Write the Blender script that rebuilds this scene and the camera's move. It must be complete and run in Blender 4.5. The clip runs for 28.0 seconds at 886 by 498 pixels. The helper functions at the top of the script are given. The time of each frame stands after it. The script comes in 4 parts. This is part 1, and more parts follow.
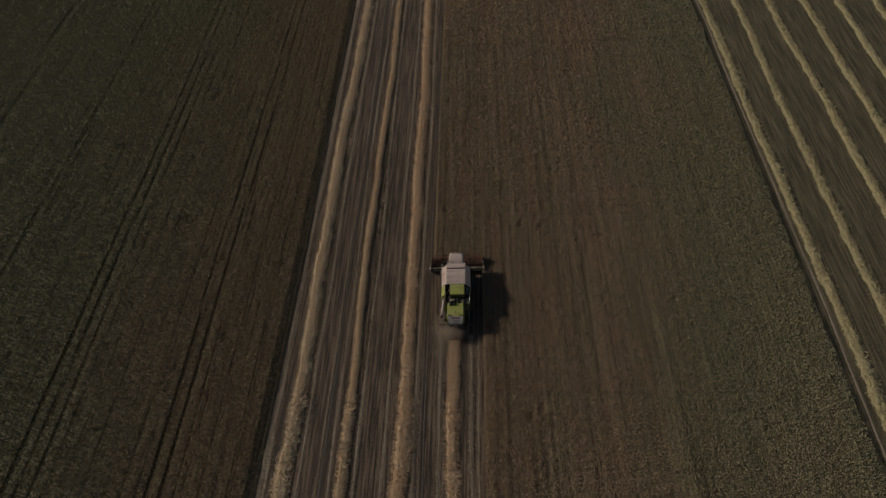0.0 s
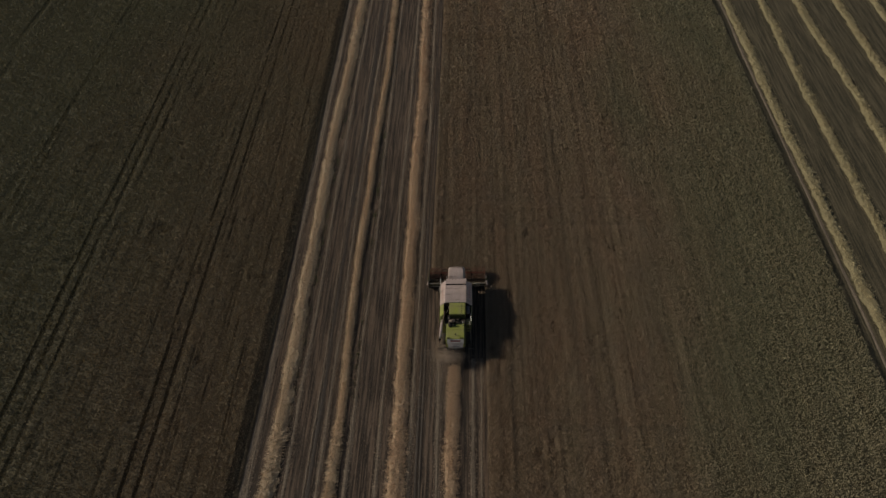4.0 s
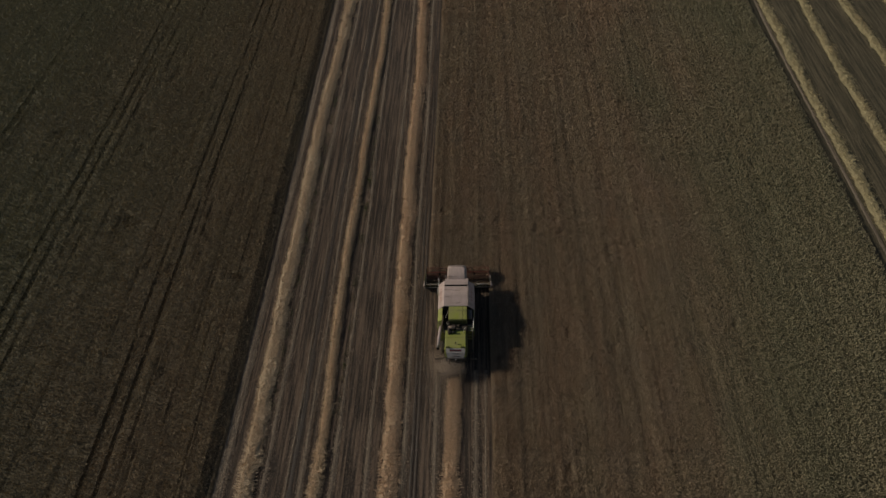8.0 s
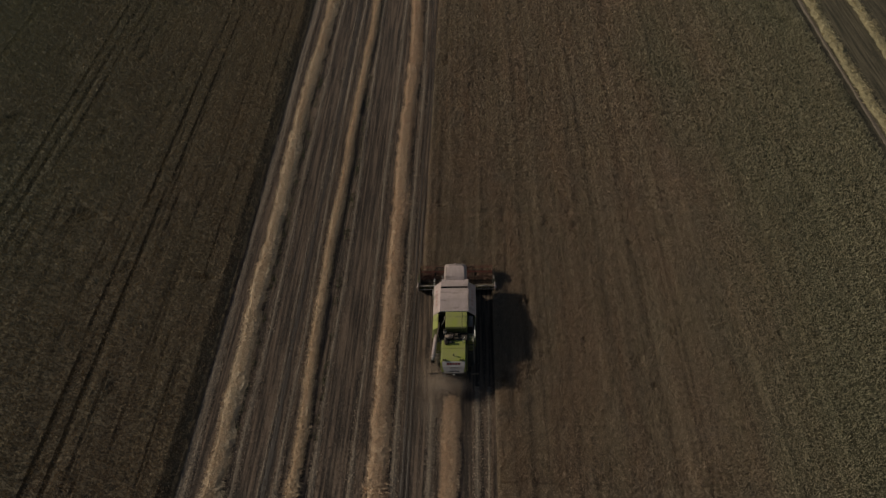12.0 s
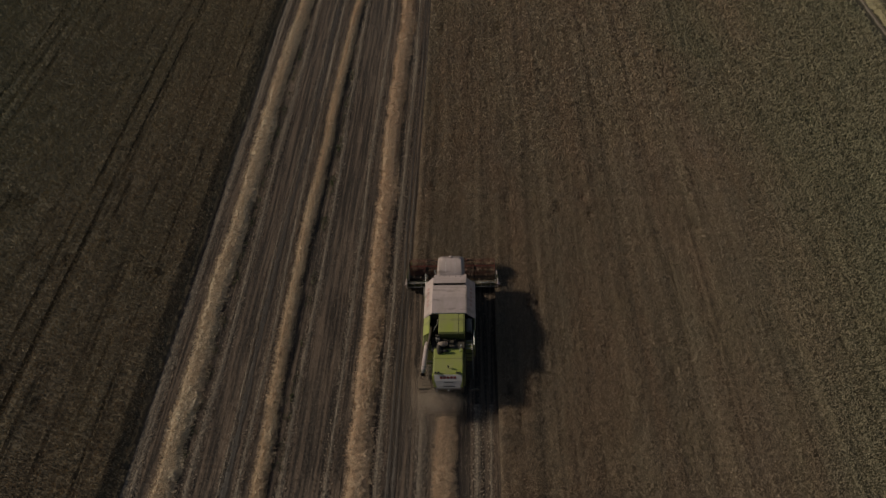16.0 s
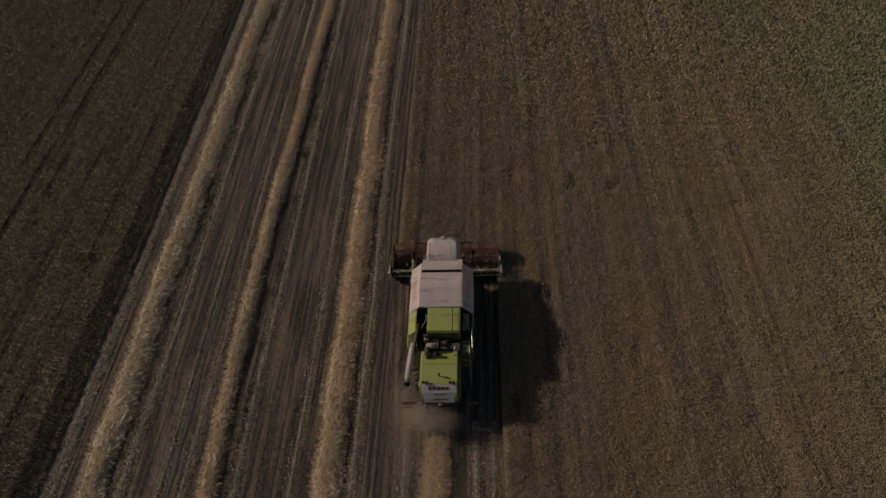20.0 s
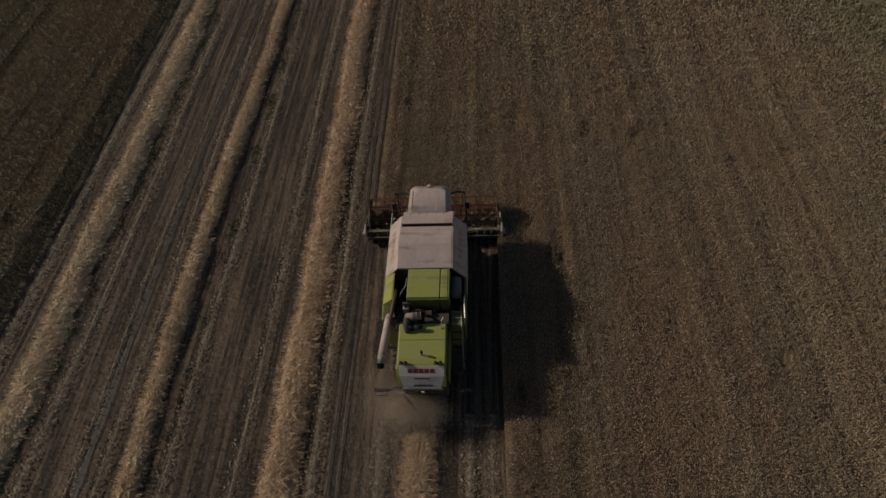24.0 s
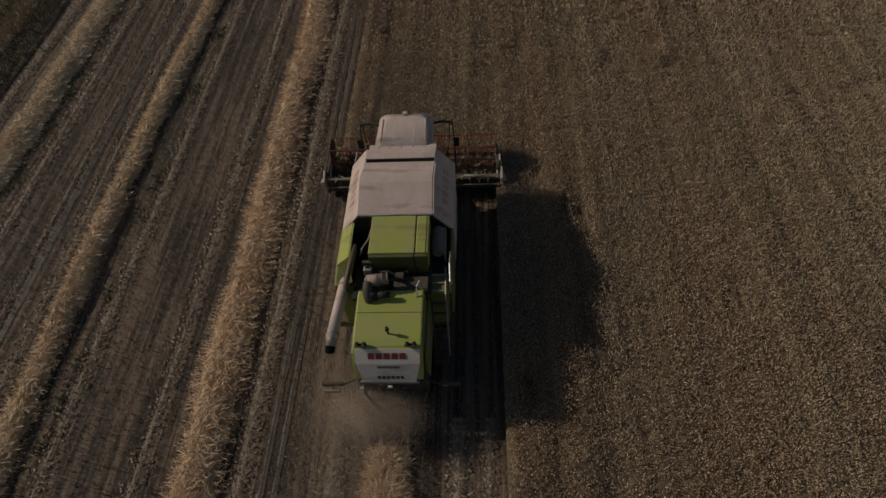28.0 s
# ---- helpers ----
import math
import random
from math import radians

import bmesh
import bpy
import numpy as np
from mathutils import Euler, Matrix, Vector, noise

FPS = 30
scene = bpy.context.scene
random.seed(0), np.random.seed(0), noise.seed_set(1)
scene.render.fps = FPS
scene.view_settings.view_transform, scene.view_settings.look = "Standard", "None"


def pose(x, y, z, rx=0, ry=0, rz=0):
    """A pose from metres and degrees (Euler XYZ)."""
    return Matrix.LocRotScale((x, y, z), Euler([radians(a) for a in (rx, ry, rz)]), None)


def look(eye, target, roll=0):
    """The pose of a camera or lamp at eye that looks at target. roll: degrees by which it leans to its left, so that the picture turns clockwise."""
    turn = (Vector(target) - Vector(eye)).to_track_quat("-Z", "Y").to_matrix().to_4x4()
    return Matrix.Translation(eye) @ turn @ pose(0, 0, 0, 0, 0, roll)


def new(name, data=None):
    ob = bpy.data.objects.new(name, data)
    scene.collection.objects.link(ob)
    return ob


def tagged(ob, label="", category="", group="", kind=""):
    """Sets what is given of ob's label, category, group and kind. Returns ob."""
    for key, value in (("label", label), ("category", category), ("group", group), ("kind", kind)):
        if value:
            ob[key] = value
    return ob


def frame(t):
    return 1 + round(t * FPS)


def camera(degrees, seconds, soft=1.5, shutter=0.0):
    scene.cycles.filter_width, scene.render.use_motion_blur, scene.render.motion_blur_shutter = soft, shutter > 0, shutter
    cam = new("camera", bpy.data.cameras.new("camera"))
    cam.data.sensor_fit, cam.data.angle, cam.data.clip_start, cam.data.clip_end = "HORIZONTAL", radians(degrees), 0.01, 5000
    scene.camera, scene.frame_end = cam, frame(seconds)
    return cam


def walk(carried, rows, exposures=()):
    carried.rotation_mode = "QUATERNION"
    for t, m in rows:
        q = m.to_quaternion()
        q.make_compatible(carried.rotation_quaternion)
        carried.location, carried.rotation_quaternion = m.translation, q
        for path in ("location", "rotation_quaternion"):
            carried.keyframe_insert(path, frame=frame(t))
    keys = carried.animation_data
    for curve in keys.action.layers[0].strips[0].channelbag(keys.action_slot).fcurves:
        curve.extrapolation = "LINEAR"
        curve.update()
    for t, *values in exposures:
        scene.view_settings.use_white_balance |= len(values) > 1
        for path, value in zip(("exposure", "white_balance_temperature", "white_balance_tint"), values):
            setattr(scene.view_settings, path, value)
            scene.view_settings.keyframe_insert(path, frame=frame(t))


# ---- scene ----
cam = camera(74.0, 28.0, soft=1.5)
ROWS = [
    (0, 3.130, -41.194, 60.276, 36.567, 3.719, 1.390),
    (1, 3.099, -40.293, 59.276, 36.538, 3.730, 1.441),
    (2, 3.039, -38.573, 58.035, 36.599, 3.725, 1.479),
    (3, 2.987, -37.099, 56.828, 36.649, 3.718, 1.504),
    (6, 2.688, -33.745, 52.292, 36.637, 3.687, 1.558),
    (8, 2.502, -31.644, 49.115, 36.653, 3.658, 1.560),
    (11, 2.307, -28.397, 44.293, 36.747, 3.627, 1.564),
    (14.5, 2.150, -24.810, 38.455, 36.746, 3.541, 1.574),
    (17, 2.051, -22.250, 34.219, 36.791, 3.418, 1.501),
    (19, 2.008, -20.441, 30.832, 36.747, 3.387, 1.489),
    (20, 2.068, -19.646, 29.156, 36.786, 3.428, 1.499),
    (21.5, 2.199, -18.635, 26.814, 36.759, 3.436, 1.519),
    (23.5, 2.196, -17.748, 23.543, 36.772, 3.428, 1.460),
    (25, 2.299, -17.014, 21.086, 36.801, 3.420, 1.418),
    (26, 2.376, -16.347, 19.561, 36.828, 3.399, 1.395),
    (27, 2.387, -15.691, 17.986, 36.835, 3.399, 1.376),
    (28, 2.385, -15.042, 16.425, 36.881, 3.378, 1.352),
]
KELVIN, TINT = 7050, 8
walk(cam, [(t, pose(*r)) for t, *r in ROWS], exposures=[(t, stops, KELVIN, TINT) for t, stops in ((0, -1.41), (9, -1.39), (18, -1.35), (24, -1.33), (28, -1.25))])

# ---- light: a low afternoon sun from the side of the cut strips ----
TO_SUN = Vector((-1.55, 0.34, 1.0)).normalized()
world = bpy.data.worlds.new("sky")
scene.world = world
world.use_nodes = True
wn = world.node_tree
sky = wn.nodes.new("ShaderNodeTexSky")
sky.sky_type, sky.sun_disc = "NISHITA", False
sky.sun_elevation = math.asin(TO_SUN.z)
sky.sun_rotation = math.atan2(TO_SUN.x, TO_SUN.y)
wn.links.new(sky.outputs[0], wn.nodes["Background"].inputs[0])
wn.nodes["Background"].inputs[1].default_value = 0.082
sun = new("sun", bpy.data.lights.new("sun", "SUN"))
sun.data.energy, sun.data.angle, sun.data.color = 4.75, radians(0.5), (1.0, 0.915, 0.80)
sun.matrix_world = look((-60, 10, 40), Vector((-60, 10, 40)) - TO_SUN)


# ---- materials ----
class Nodes:
    """A short way to write a node material."""

    def __init__(self, name, rough=0.6, metal=0.0):
        self.mat = bpy.data.materials.new(name)
        self.mat.use_nodes = True
        self.tree = self.mat.node_tree
        self.bsdf = self.tree.nodes["Principled BSDF"]
        self.bsdf.inputs["Roughness"].default_value = rough
        self.bsdf.inputs["Metallic"].default_value = metal

    def node(self, kind, **values):
        n = self.tree.nodes.new(kind)
        for key, value in values.items():
            n.inputs[key].default_value = value
        return n

    def link(self, a, b):
        self.tree.links.new(a, b)

    def coords(self, scale=(1, 1, 1), source="Object"):
        c, m = self.node("ShaderNodeTexCoord"), self.node("ShaderNodeMapping")
        m.inputs["Scale"].default_value = scale
        self.link(c.outputs[source], m.inputs[0])
        return m.outputs[0]

    def noise(self, scale, detail=3, stretch=(1, 1, 1), rough=0.5):
        n = self.node("ShaderNodeTexNoise", Scale=scale, Detail=detail, Roughness=rough)
        self.link(self.coords(stretch), n.inputs["Vector"])
        return n.outputs[0]

    def span(self, value, lo, hi, a=0.0, b=1.0):
        n = self.node("ShaderNodeMapRange")
        for i, v in enumerate((lo, hi, a, b)):
            n.inputs[i + 1].default_value = v
        self.link(value, n.inputs[0])
        return n.outputs[0]

    def mix(self, fac, a, b, how="MIX"):
        n = self.tree.nodes.new("ShaderNodeMix")
        n.data_type, n.blend_type = "RGBA", how
        for slot, v in ((0, fac), (6, a), (7, b)):
            if isinstance(v, (int, float)):
                n.inputs[slot].default_value = v
            elif isinstance(v, tuple):
                n.inputs[slot].default_value = (*v, 1)
            else:
                self.link(v, n.inputs[slot])
        return n.outputs[2]

    def math(self, how, a, b=None):
        n = self.tree.nodes.new("ShaderNodeMath")
        n.operation = how
        for slot, v in ((0, a), (1, b)):
            if isinstance(v, (int, float)):
                n.inputs[slot].default_value = v
            elif v is not None:
                self.link(v, n.inputs[slot])
        return n.outputs[0]

    def finish(self, colour, bump=None, strength=0.3, distance=0.01, rough=None):
        if isinstance(colour, tuple):
            self.bsdf.inputs["Base Color"].default_value = (*colour, 1)
        else:
            self.link(colour, self.bsdf.inputs["Base Color"])
        if bump is not None:
            n = self.node("ShaderNodeBump", Strength=strength, Distance=distance)
            self.link(bump, n.inputs["Height"])
            self.link(n.outputs[0], self.bsdf.inputs["Normal"])
        if rough is not None:
            self.link(rough, self.bsdf.inputs["Roughness"])
        return self.mat


def paint(name, colour, dust=0.4, rough=0.45, metal=0.0, dust_colour=(0.30, 0.24, 0.17), gloss=0.5):
    """Machine paint with a film of harvest dust, streaks and small scuffs."""
    m = Nodes(name, rough, metal)
    m.bsdf.inputs["Specular IOR Level"].default_value = gloss
    film = m.span(m.noise(1.7, 5, (1, 0.5, 1), 0.62), 0.38, 0.72)
    fine = m.span(m.noise(23, 4), 0.35, 0.75)
    base = m.mix(m.math("MULTIPLY", fine, 0.22), colour, tuple(c * 0.6 for c in colour))
    base = m.mix(m.math("MULTIPLY", film, dust), base, dust_colour)
    smear = m.span(m.noise(1.1, 5, (0.55, 2.2, 1), 0.6), 0.56, 0.68)
    base = m.mix(m.math("MULTIPLY", smear, dust * 0.9), base, tuple(c * 0.35 for c in dust_colour))
    return m.finish(base, fine, 0.08, 0.004, m.span(film, 0, 1, rough, min(1, rough + 0.35)))


WHITE = paint("dusty_white_paint", (0.575, 0.452, 0.428), 0.5)
PANEL = paint("clean_white_panel", (0.68, 0.62, 0.585), 0.3)
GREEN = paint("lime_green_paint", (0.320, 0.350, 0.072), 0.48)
# Darker, dusty copy of the lime green; on the right-hand panels it paints shade.
OLIVE = paint("dusty_shaded_green_paint", (0.15, 0.17, 0.04), 0.5)
RED = paint("red_reel_paint", (0.36, 0.06, 0.04), 0.5)
FADED = paint("faded_red_lettering", (0.48, 0.30, 0.275), 0.35)
WORN = paint("worn_dark_red_paint", (0.150, 0.040, 0.030), 0.4)
SLATE = paint("slate_grey_plastic", (0.105, 0.105, 0.115), 0.2, 0.5)
# Near-black paint that stands in for the shade of gaps and recesses.
VOID = paint("recess_shade_black", (0.006, 0.006, 0.006), 0.03, 0.9, gloss=0.05)
LOGO = paint("red_lettering", (0.36, 0.06, 0.06), 0.25)
INK = paint("dark_lettering", (0.06, 0.065, 0.08), 0.2)
BLACK = paint("black_plastic", (0.018, 0.018, 0.018), 0.12, 0.6, gloss=0.2)
DARK = paint("grimy_dark_metal", (0.045, 0.04, 0.035), 0.3, 0.6, 0.3)
GREY = paint("dull_grey_steel", (0.30, 0.28, 0.26), 0.4, 0.5, 0.5)
STEEL = paint("bright_rail_steel", (0.66, 0.65, 0.62), 0.15, 0.3, 0.9)
RUST = paint("hot_muffler_steel", (0.29, 0.225, 0.19), 0.4, 0.6, 0.4)
RUBBER = paint("tyre_rubber", (0.022, 0.021, 0.02), 0.5, 0.85)
LAMP = paint("lamp_lens", (0.75, 0.75, 0.72), 0.1, 0.15)


def glass():
    m = Nodes("tinted_cab_glass", 0.05)
    m.bsdf.inputs["Transmission Weight"].default_value = 0.85
    return m.finish((0.10, 0.12, 0.11))


GLASS = glass()


def straw(name, tone, spread=0.5):
    """Dry straw, each stalk with its own tone."""
    m = Nodes(name, 0.65)
    geo = m.node("ShaderNodeNewGeometry")
    pick = geo.outputs["Random Per Island"]
    tint = m.mix(pick, tuple(c * (1 - spread) for c in tone), tuple(min(1, c * (1 + spread)) for c in tone))
    patch = m.span(m.noise(0.35, 3, (1, 0.5, 1)), 0.35, 0.68)
    tint = m.mix(m.math("MULTIPLY", patch, 0.35), tint, (tone[0] * 0.85, tone[1] * 0.68, tone[2] * 0.55))
    return m.finish(tint)


STRAW = straw("fresh_straw", (0.645, 0.492, 0.330), 0.42)
PALE_STRAW = straw("pale_straw", (0.625, 0.492, 0.342), 0.45)
RED_STRAW = straw("rust_gold_straw", (0.630, 0.462, 0.312), 0.45)
OLD_STRAW = straw("weathered_straw", (0.45, 0.385, 0.225), 0.55)
DUST = straw("pale_dust", (0.54, 0.440, 0.350), 0.2)
STUBBLE = straw("cut_stubble", (0.270, 0.200, 0.142), 0.7)
EARTH = straw("pressed_dark_earth", (0.052, 0.040, 0.031), 0.5)
TREAD = straw("pressed_pale_stubble", (0.370, 0.296, 0.222), 0.65)


def mound(name, low, high, warm):
    m = Nodes(name, 0.75)
    a = m.noise(9, 5, (1, 1, 1), 0.7)
    b = m.span(m.noise(0.3, 3), 0.35, 0.7)
    tint = m.mix(m.span(a, 0.3, 0.72), low, high)
    tint = m.mix(m.math("MULTIPLY", b, 0.35), tint, warm)
    return m.finish(tint, a, 1.0, 0.08)


MOUND = mound("matted_straw", (0.36, 0.275, 0.175), (0.82, 0.635, 0.430), (0.66, 0.48, 0.30))
PALE_MOUND = mound("pale_straw_mat", (0.33, 0.258, 0.168), (0.78, 0.615, 0.428), (0.60, 0.465, 0.295))
RED_MOUND = mound("rust_gold_straw_mat", (0.34, 0.242, 0.153), (0.77, 0.578, 0.395), (0.60, 0.415, 0.262))
OLD_MOUND = mound("weathered_straw_mat", (0.17, 0.145, 0.08), (0.48, 0.41, 0.24), (0.38, 0.32, 0.17))


def corn_tint(m):
    """The tone of the ripe corn across the field: drill rows, patches of redder, greyer and greener corn, and a greener
    stand far out on both sides, partly painted lens falloff. The left field is toned darker for falloff and shaded ear
    sides.
    """
    rows = m.noise(2.6, 3, (1, 0.022, 1))
    lines = m.noise(1.5, 2, (1, 0.008, 1))
    broad = m.noise(0.33, 3, (1, 0.16, 1))
    patch = m.noise(0.42, 4, (1, 0.55, 1), 0.6)
    blot = m.noise(0.8, 3, (1, 0.7, 1), 0.6)
    clump = m.noise(2.6, 3, (1, 0.75, 1), 0.65)
    ripe = m.noise(0.05, 4, (1, 0.5, 1), 0.6)
    tint = m.mix(m.span(rows, 0.36, 0.64), (0.216, 0.154, 0.093), (0.366, 0.279, 0.176))
    tint = m.mix(m.math("MULTIPLY", m.span(broad, 0.43, 0.60), 0.40), tint, (0.338, 0.204, 0.120))
    tint = m.mix(m.math("MULTIPLY", m.span(patch, 0.52, 0.68), 0.35), tint, (0.240, 0.196, 0.146))
    tint = m.mix(m.math("MULTIPLY", m.span(patch, 0.46, 0.34), 0.25), tint, (0.275, 0.215, 0.115))
    tint = m.mix(m.math("MULTIPLY", m.span(blot, 0.60, 0.72), 0.35), tint, (0.155, 0.125, 0.085))
    tint = m.mix(m.math("MULTIPLY", m.span(lines, 0.54, 0.64), 0.50), tint, (0.125, 0.090, 0.055))
    # Outer green: greener corn, with some lens falloff painted into its darkness.
    green = m.mix(m.span(rows, 0.36, 0.64), (0.126, 0.139, 0.068), (0.200, 0.214, 0.115))
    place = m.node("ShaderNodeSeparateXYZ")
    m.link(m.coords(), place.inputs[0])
    far = m.math("ABSOLUTE", m.math("ADD", place.outputs[0], 9.0))
    patchy = m.math("ADD", far, m.math("MULTIPLY", m.math("SUBTRACT", ripe, 0.5), 46.0))
    tint = m.mix(m.math("MULTIPLY", m.span(patchy, 27.0, 36.0), 0.42), tint, green)
    tint = m.mix(m.math("MULTIPLY", m.span(patchy, 34.0, 46.0), 0.50), tint, green)
    # Left field: lens falloff and shaded ear sides painted as a darker tone.
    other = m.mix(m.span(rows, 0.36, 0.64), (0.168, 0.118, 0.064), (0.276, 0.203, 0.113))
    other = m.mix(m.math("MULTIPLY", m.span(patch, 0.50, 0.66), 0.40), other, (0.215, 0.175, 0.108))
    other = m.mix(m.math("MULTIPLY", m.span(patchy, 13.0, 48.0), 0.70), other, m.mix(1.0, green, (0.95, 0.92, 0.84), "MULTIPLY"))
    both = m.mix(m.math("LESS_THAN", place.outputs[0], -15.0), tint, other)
    both = m.mix(m.math("MULTIPLY", m.span(clump, 0.47, 0.34), 0.32), both, m.mix(1.0, both, (0.52, 0.50, 0.48), "MULTIPLY"))
    return m.mix(m.math("MULTIPLY", m.span(clump, 0.52, 0.68), 0.30), both, m.mix(1.0, both, (1.42, 1.42, 1.46), "MULTIPLY"))


def crop():
    """The mass of wheat stalks under the ears, its colour darkened to paint the shade in the gaps."""
    m = Nodes("ripe_wheat_gap_shade", 0.8)
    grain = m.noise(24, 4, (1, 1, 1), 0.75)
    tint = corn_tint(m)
    # Corn tone cut to 0.30-0.74: shade between the ears, put into the colour.
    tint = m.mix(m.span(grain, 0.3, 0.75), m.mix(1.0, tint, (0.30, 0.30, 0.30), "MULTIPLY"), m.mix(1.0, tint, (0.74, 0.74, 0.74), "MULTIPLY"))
    return m.finish(tint, grain, 0.8, 0.03)


def ears(name, low, high, dry):
    m = Nodes(name, 0.8)
    m.bsdf.inputs["Specular IOR Level"].default_value = 0.2
    geo = m.node("ShaderNodeNewGeometry")
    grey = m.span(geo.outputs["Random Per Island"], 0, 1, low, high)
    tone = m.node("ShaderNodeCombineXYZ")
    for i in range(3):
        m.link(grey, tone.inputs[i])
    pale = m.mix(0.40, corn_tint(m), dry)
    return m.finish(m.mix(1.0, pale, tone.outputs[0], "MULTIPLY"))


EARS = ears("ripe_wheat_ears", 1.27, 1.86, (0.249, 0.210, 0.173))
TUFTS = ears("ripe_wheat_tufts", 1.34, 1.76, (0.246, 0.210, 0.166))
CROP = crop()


def soil():
    """Stubble ground: dark soil and cut rows, with paler bands of pressed straw where the wheels ran."""
    m = Nodes("stubble_ground", 0.9)
    rows = m.noise(4.2, 3, (1, 0.035, 1), 0.6)
    chaff = m.noise(8, 5, (1, 0.6, 1), 0.75)
    patch = m.noise(0.25, 4, (1, 0.2, 1))
    lines = m.noise(3.4, 2, (1, 0.010, 1))
    tint = m.mix(m.span(rows, 0.42, 0.60), (0.036, 0.026, 0.020), (0.175, 0.122, 0.086))
    tint = m.mix(m.math("MULTIPLY", m.span(chaff, 0.52, 0.75), 0.55), tint, (0.38, 0.30, 0.225))
    tint = m.mix(m.math("MULTIPLY", m.span(patch, 0.5, 0.7), 0.35), tint, (0.095, 0.075, 0.058))
    tint = m.mix(m.math("MULTIPLY", m.span(lines, 0.53, 0.61), 0.75), tint, (0.030, 0.023, 0.018))
    place = m.node("ShaderNodeSeparateXYZ")
    m.link(m.coords(), place.inputs[0])
    tint = m.mix(m.math("MULTIPLY", m.span(place.outputs[0], 40.0, 41.0), 0.8), tint, m.mix(m.span(m.math("ADD", chaff, rows), 0.85, 1.2), (0.044, 0.040, 0.022), (0.165, 0.140, 0.082)))
    return m.finish(tint, m.math("ADD", chaff, rows), 0.8, 0.05)


SOIL = soil()


def chaff_band():
    m = Nodes("pressed_straw", 0.85)
    grain = m.noise(9, 5, (1, 0.7, 1), 0.75)
    edge = m.noise(1.2, 4, (1, 0.3, 1))
    tint = m.mix(m.span(grain, 0.35, 0.72), (0.098, 0.077, 0.058), (0.490, 0.392, 0.292))
    tint = m.mix(m.math("MULTIPLY", m.span(edge, 0.45, 0.7), 0.5), tint, (0.15, 0.118, 0.088))
    lines = m.noise(5.5, 2, (1, 0.012, 1))
    tint = m.mix(m.math("MULTIPLY", m.span(lines, 0.50, 0.62), 0.6), tint, (0.060, 0.047, 0.036))
    return m.finish(tint, grain, 1.0, 0.06)


PRESSED = chaff_band()


def weeds():
    m = Nodes("green_weeds", 0.6)
    geo = m.node("ShaderNodeNewGeometry")
    return m.finish(m.mix(geo.outputs["Random Per Island"], (0.035, 0.06, 0.015), (0.11, 0.14, 0.035)))


WEEDS = weeds()


# ---- mesh helpers ----
def mesh_of(name, verts, faces, material, smooth=False):
    """A mesh from numpy arrays; faces all have the same number of corners."""
    me = bpy.data.meshes.new(name)
    verts, faces = np.asarray(verts, np.float32), np.asarray(faces, np.int32)
    me.vertices.add(len(verts))
    me.vertices.foreach_set("co", verts.ravel())
    me.loops.add(faces.size)
    me.loops.foreach_set("vertex_index", faces.ravel())
    me.polygons.add(len(faces))
    me.polygons.foreach_set("loop_start", np.arange(0, faces.size, faces.shape[1], dtype=np.int32))
    me.polygons.foreach_set("use_smooth", np.full(len(faces), smooth))
    me.update(calc_edges=True)
    me.validate()
    me.materials.append(material)
    return me


def part(name, bm, material, parent=None, label="", smooth=False):
    """Links a bmesh as one mesh object under a thing or a part."""
    me = bpy.data.meshes.new(name)
    bmesh.ops.recalc_face_normals(bm, faces=bm.faces)
    for f in bm.faces:
        f.smooth = smooth
    bm.to_mesh(me)
    bm.free()
    me.materials.append(material)
    ob = new(name, me)
    if parent:
        ob.parent = parent
        ob.matrix_parent_inverse = parent.matrix_basis.inverted()
    if label:
        ob["label"] = label
    return ob


def smooth_field(xs, ys, step, seed):
    """Smooth random values on a grid of places, about -1 to 1, with features of about step metres."""
    rng = np.random.default_rng(seed)
    sx, sy = (step, step) if np.isscalar(step) else step
    u, v = (xs - xs[0]) / sx, (ys - ys[0]) / sy
    r = rng.uniform(-1, 1, (int(u[-1]) + 3, int(v[-1]) + 3))
    i, j = u.astype(int), v.astype(int)
    a, b = u - i, v - j
    a, b = (a * a * (3 - 2 * a))[:, None], (b * b * (3 - 2 * b))[None, :]
    g = lambda p, q: r[np.ix_(i + p, j + q)]
    return (g(0, 0) * (1 - a) + g(1, 0) * a) * (1 - b) + (g(0, 1) * (1 - a) + g(1, 1) * a) * b


def steps(*pieces):
    """Places along an axis: pieces of (start, end, spacing), joined."""
    return np.unique(np.round(np.concatenate([np.arange(a, b + s / 2, s) for a, b, s in pieces]), 3))


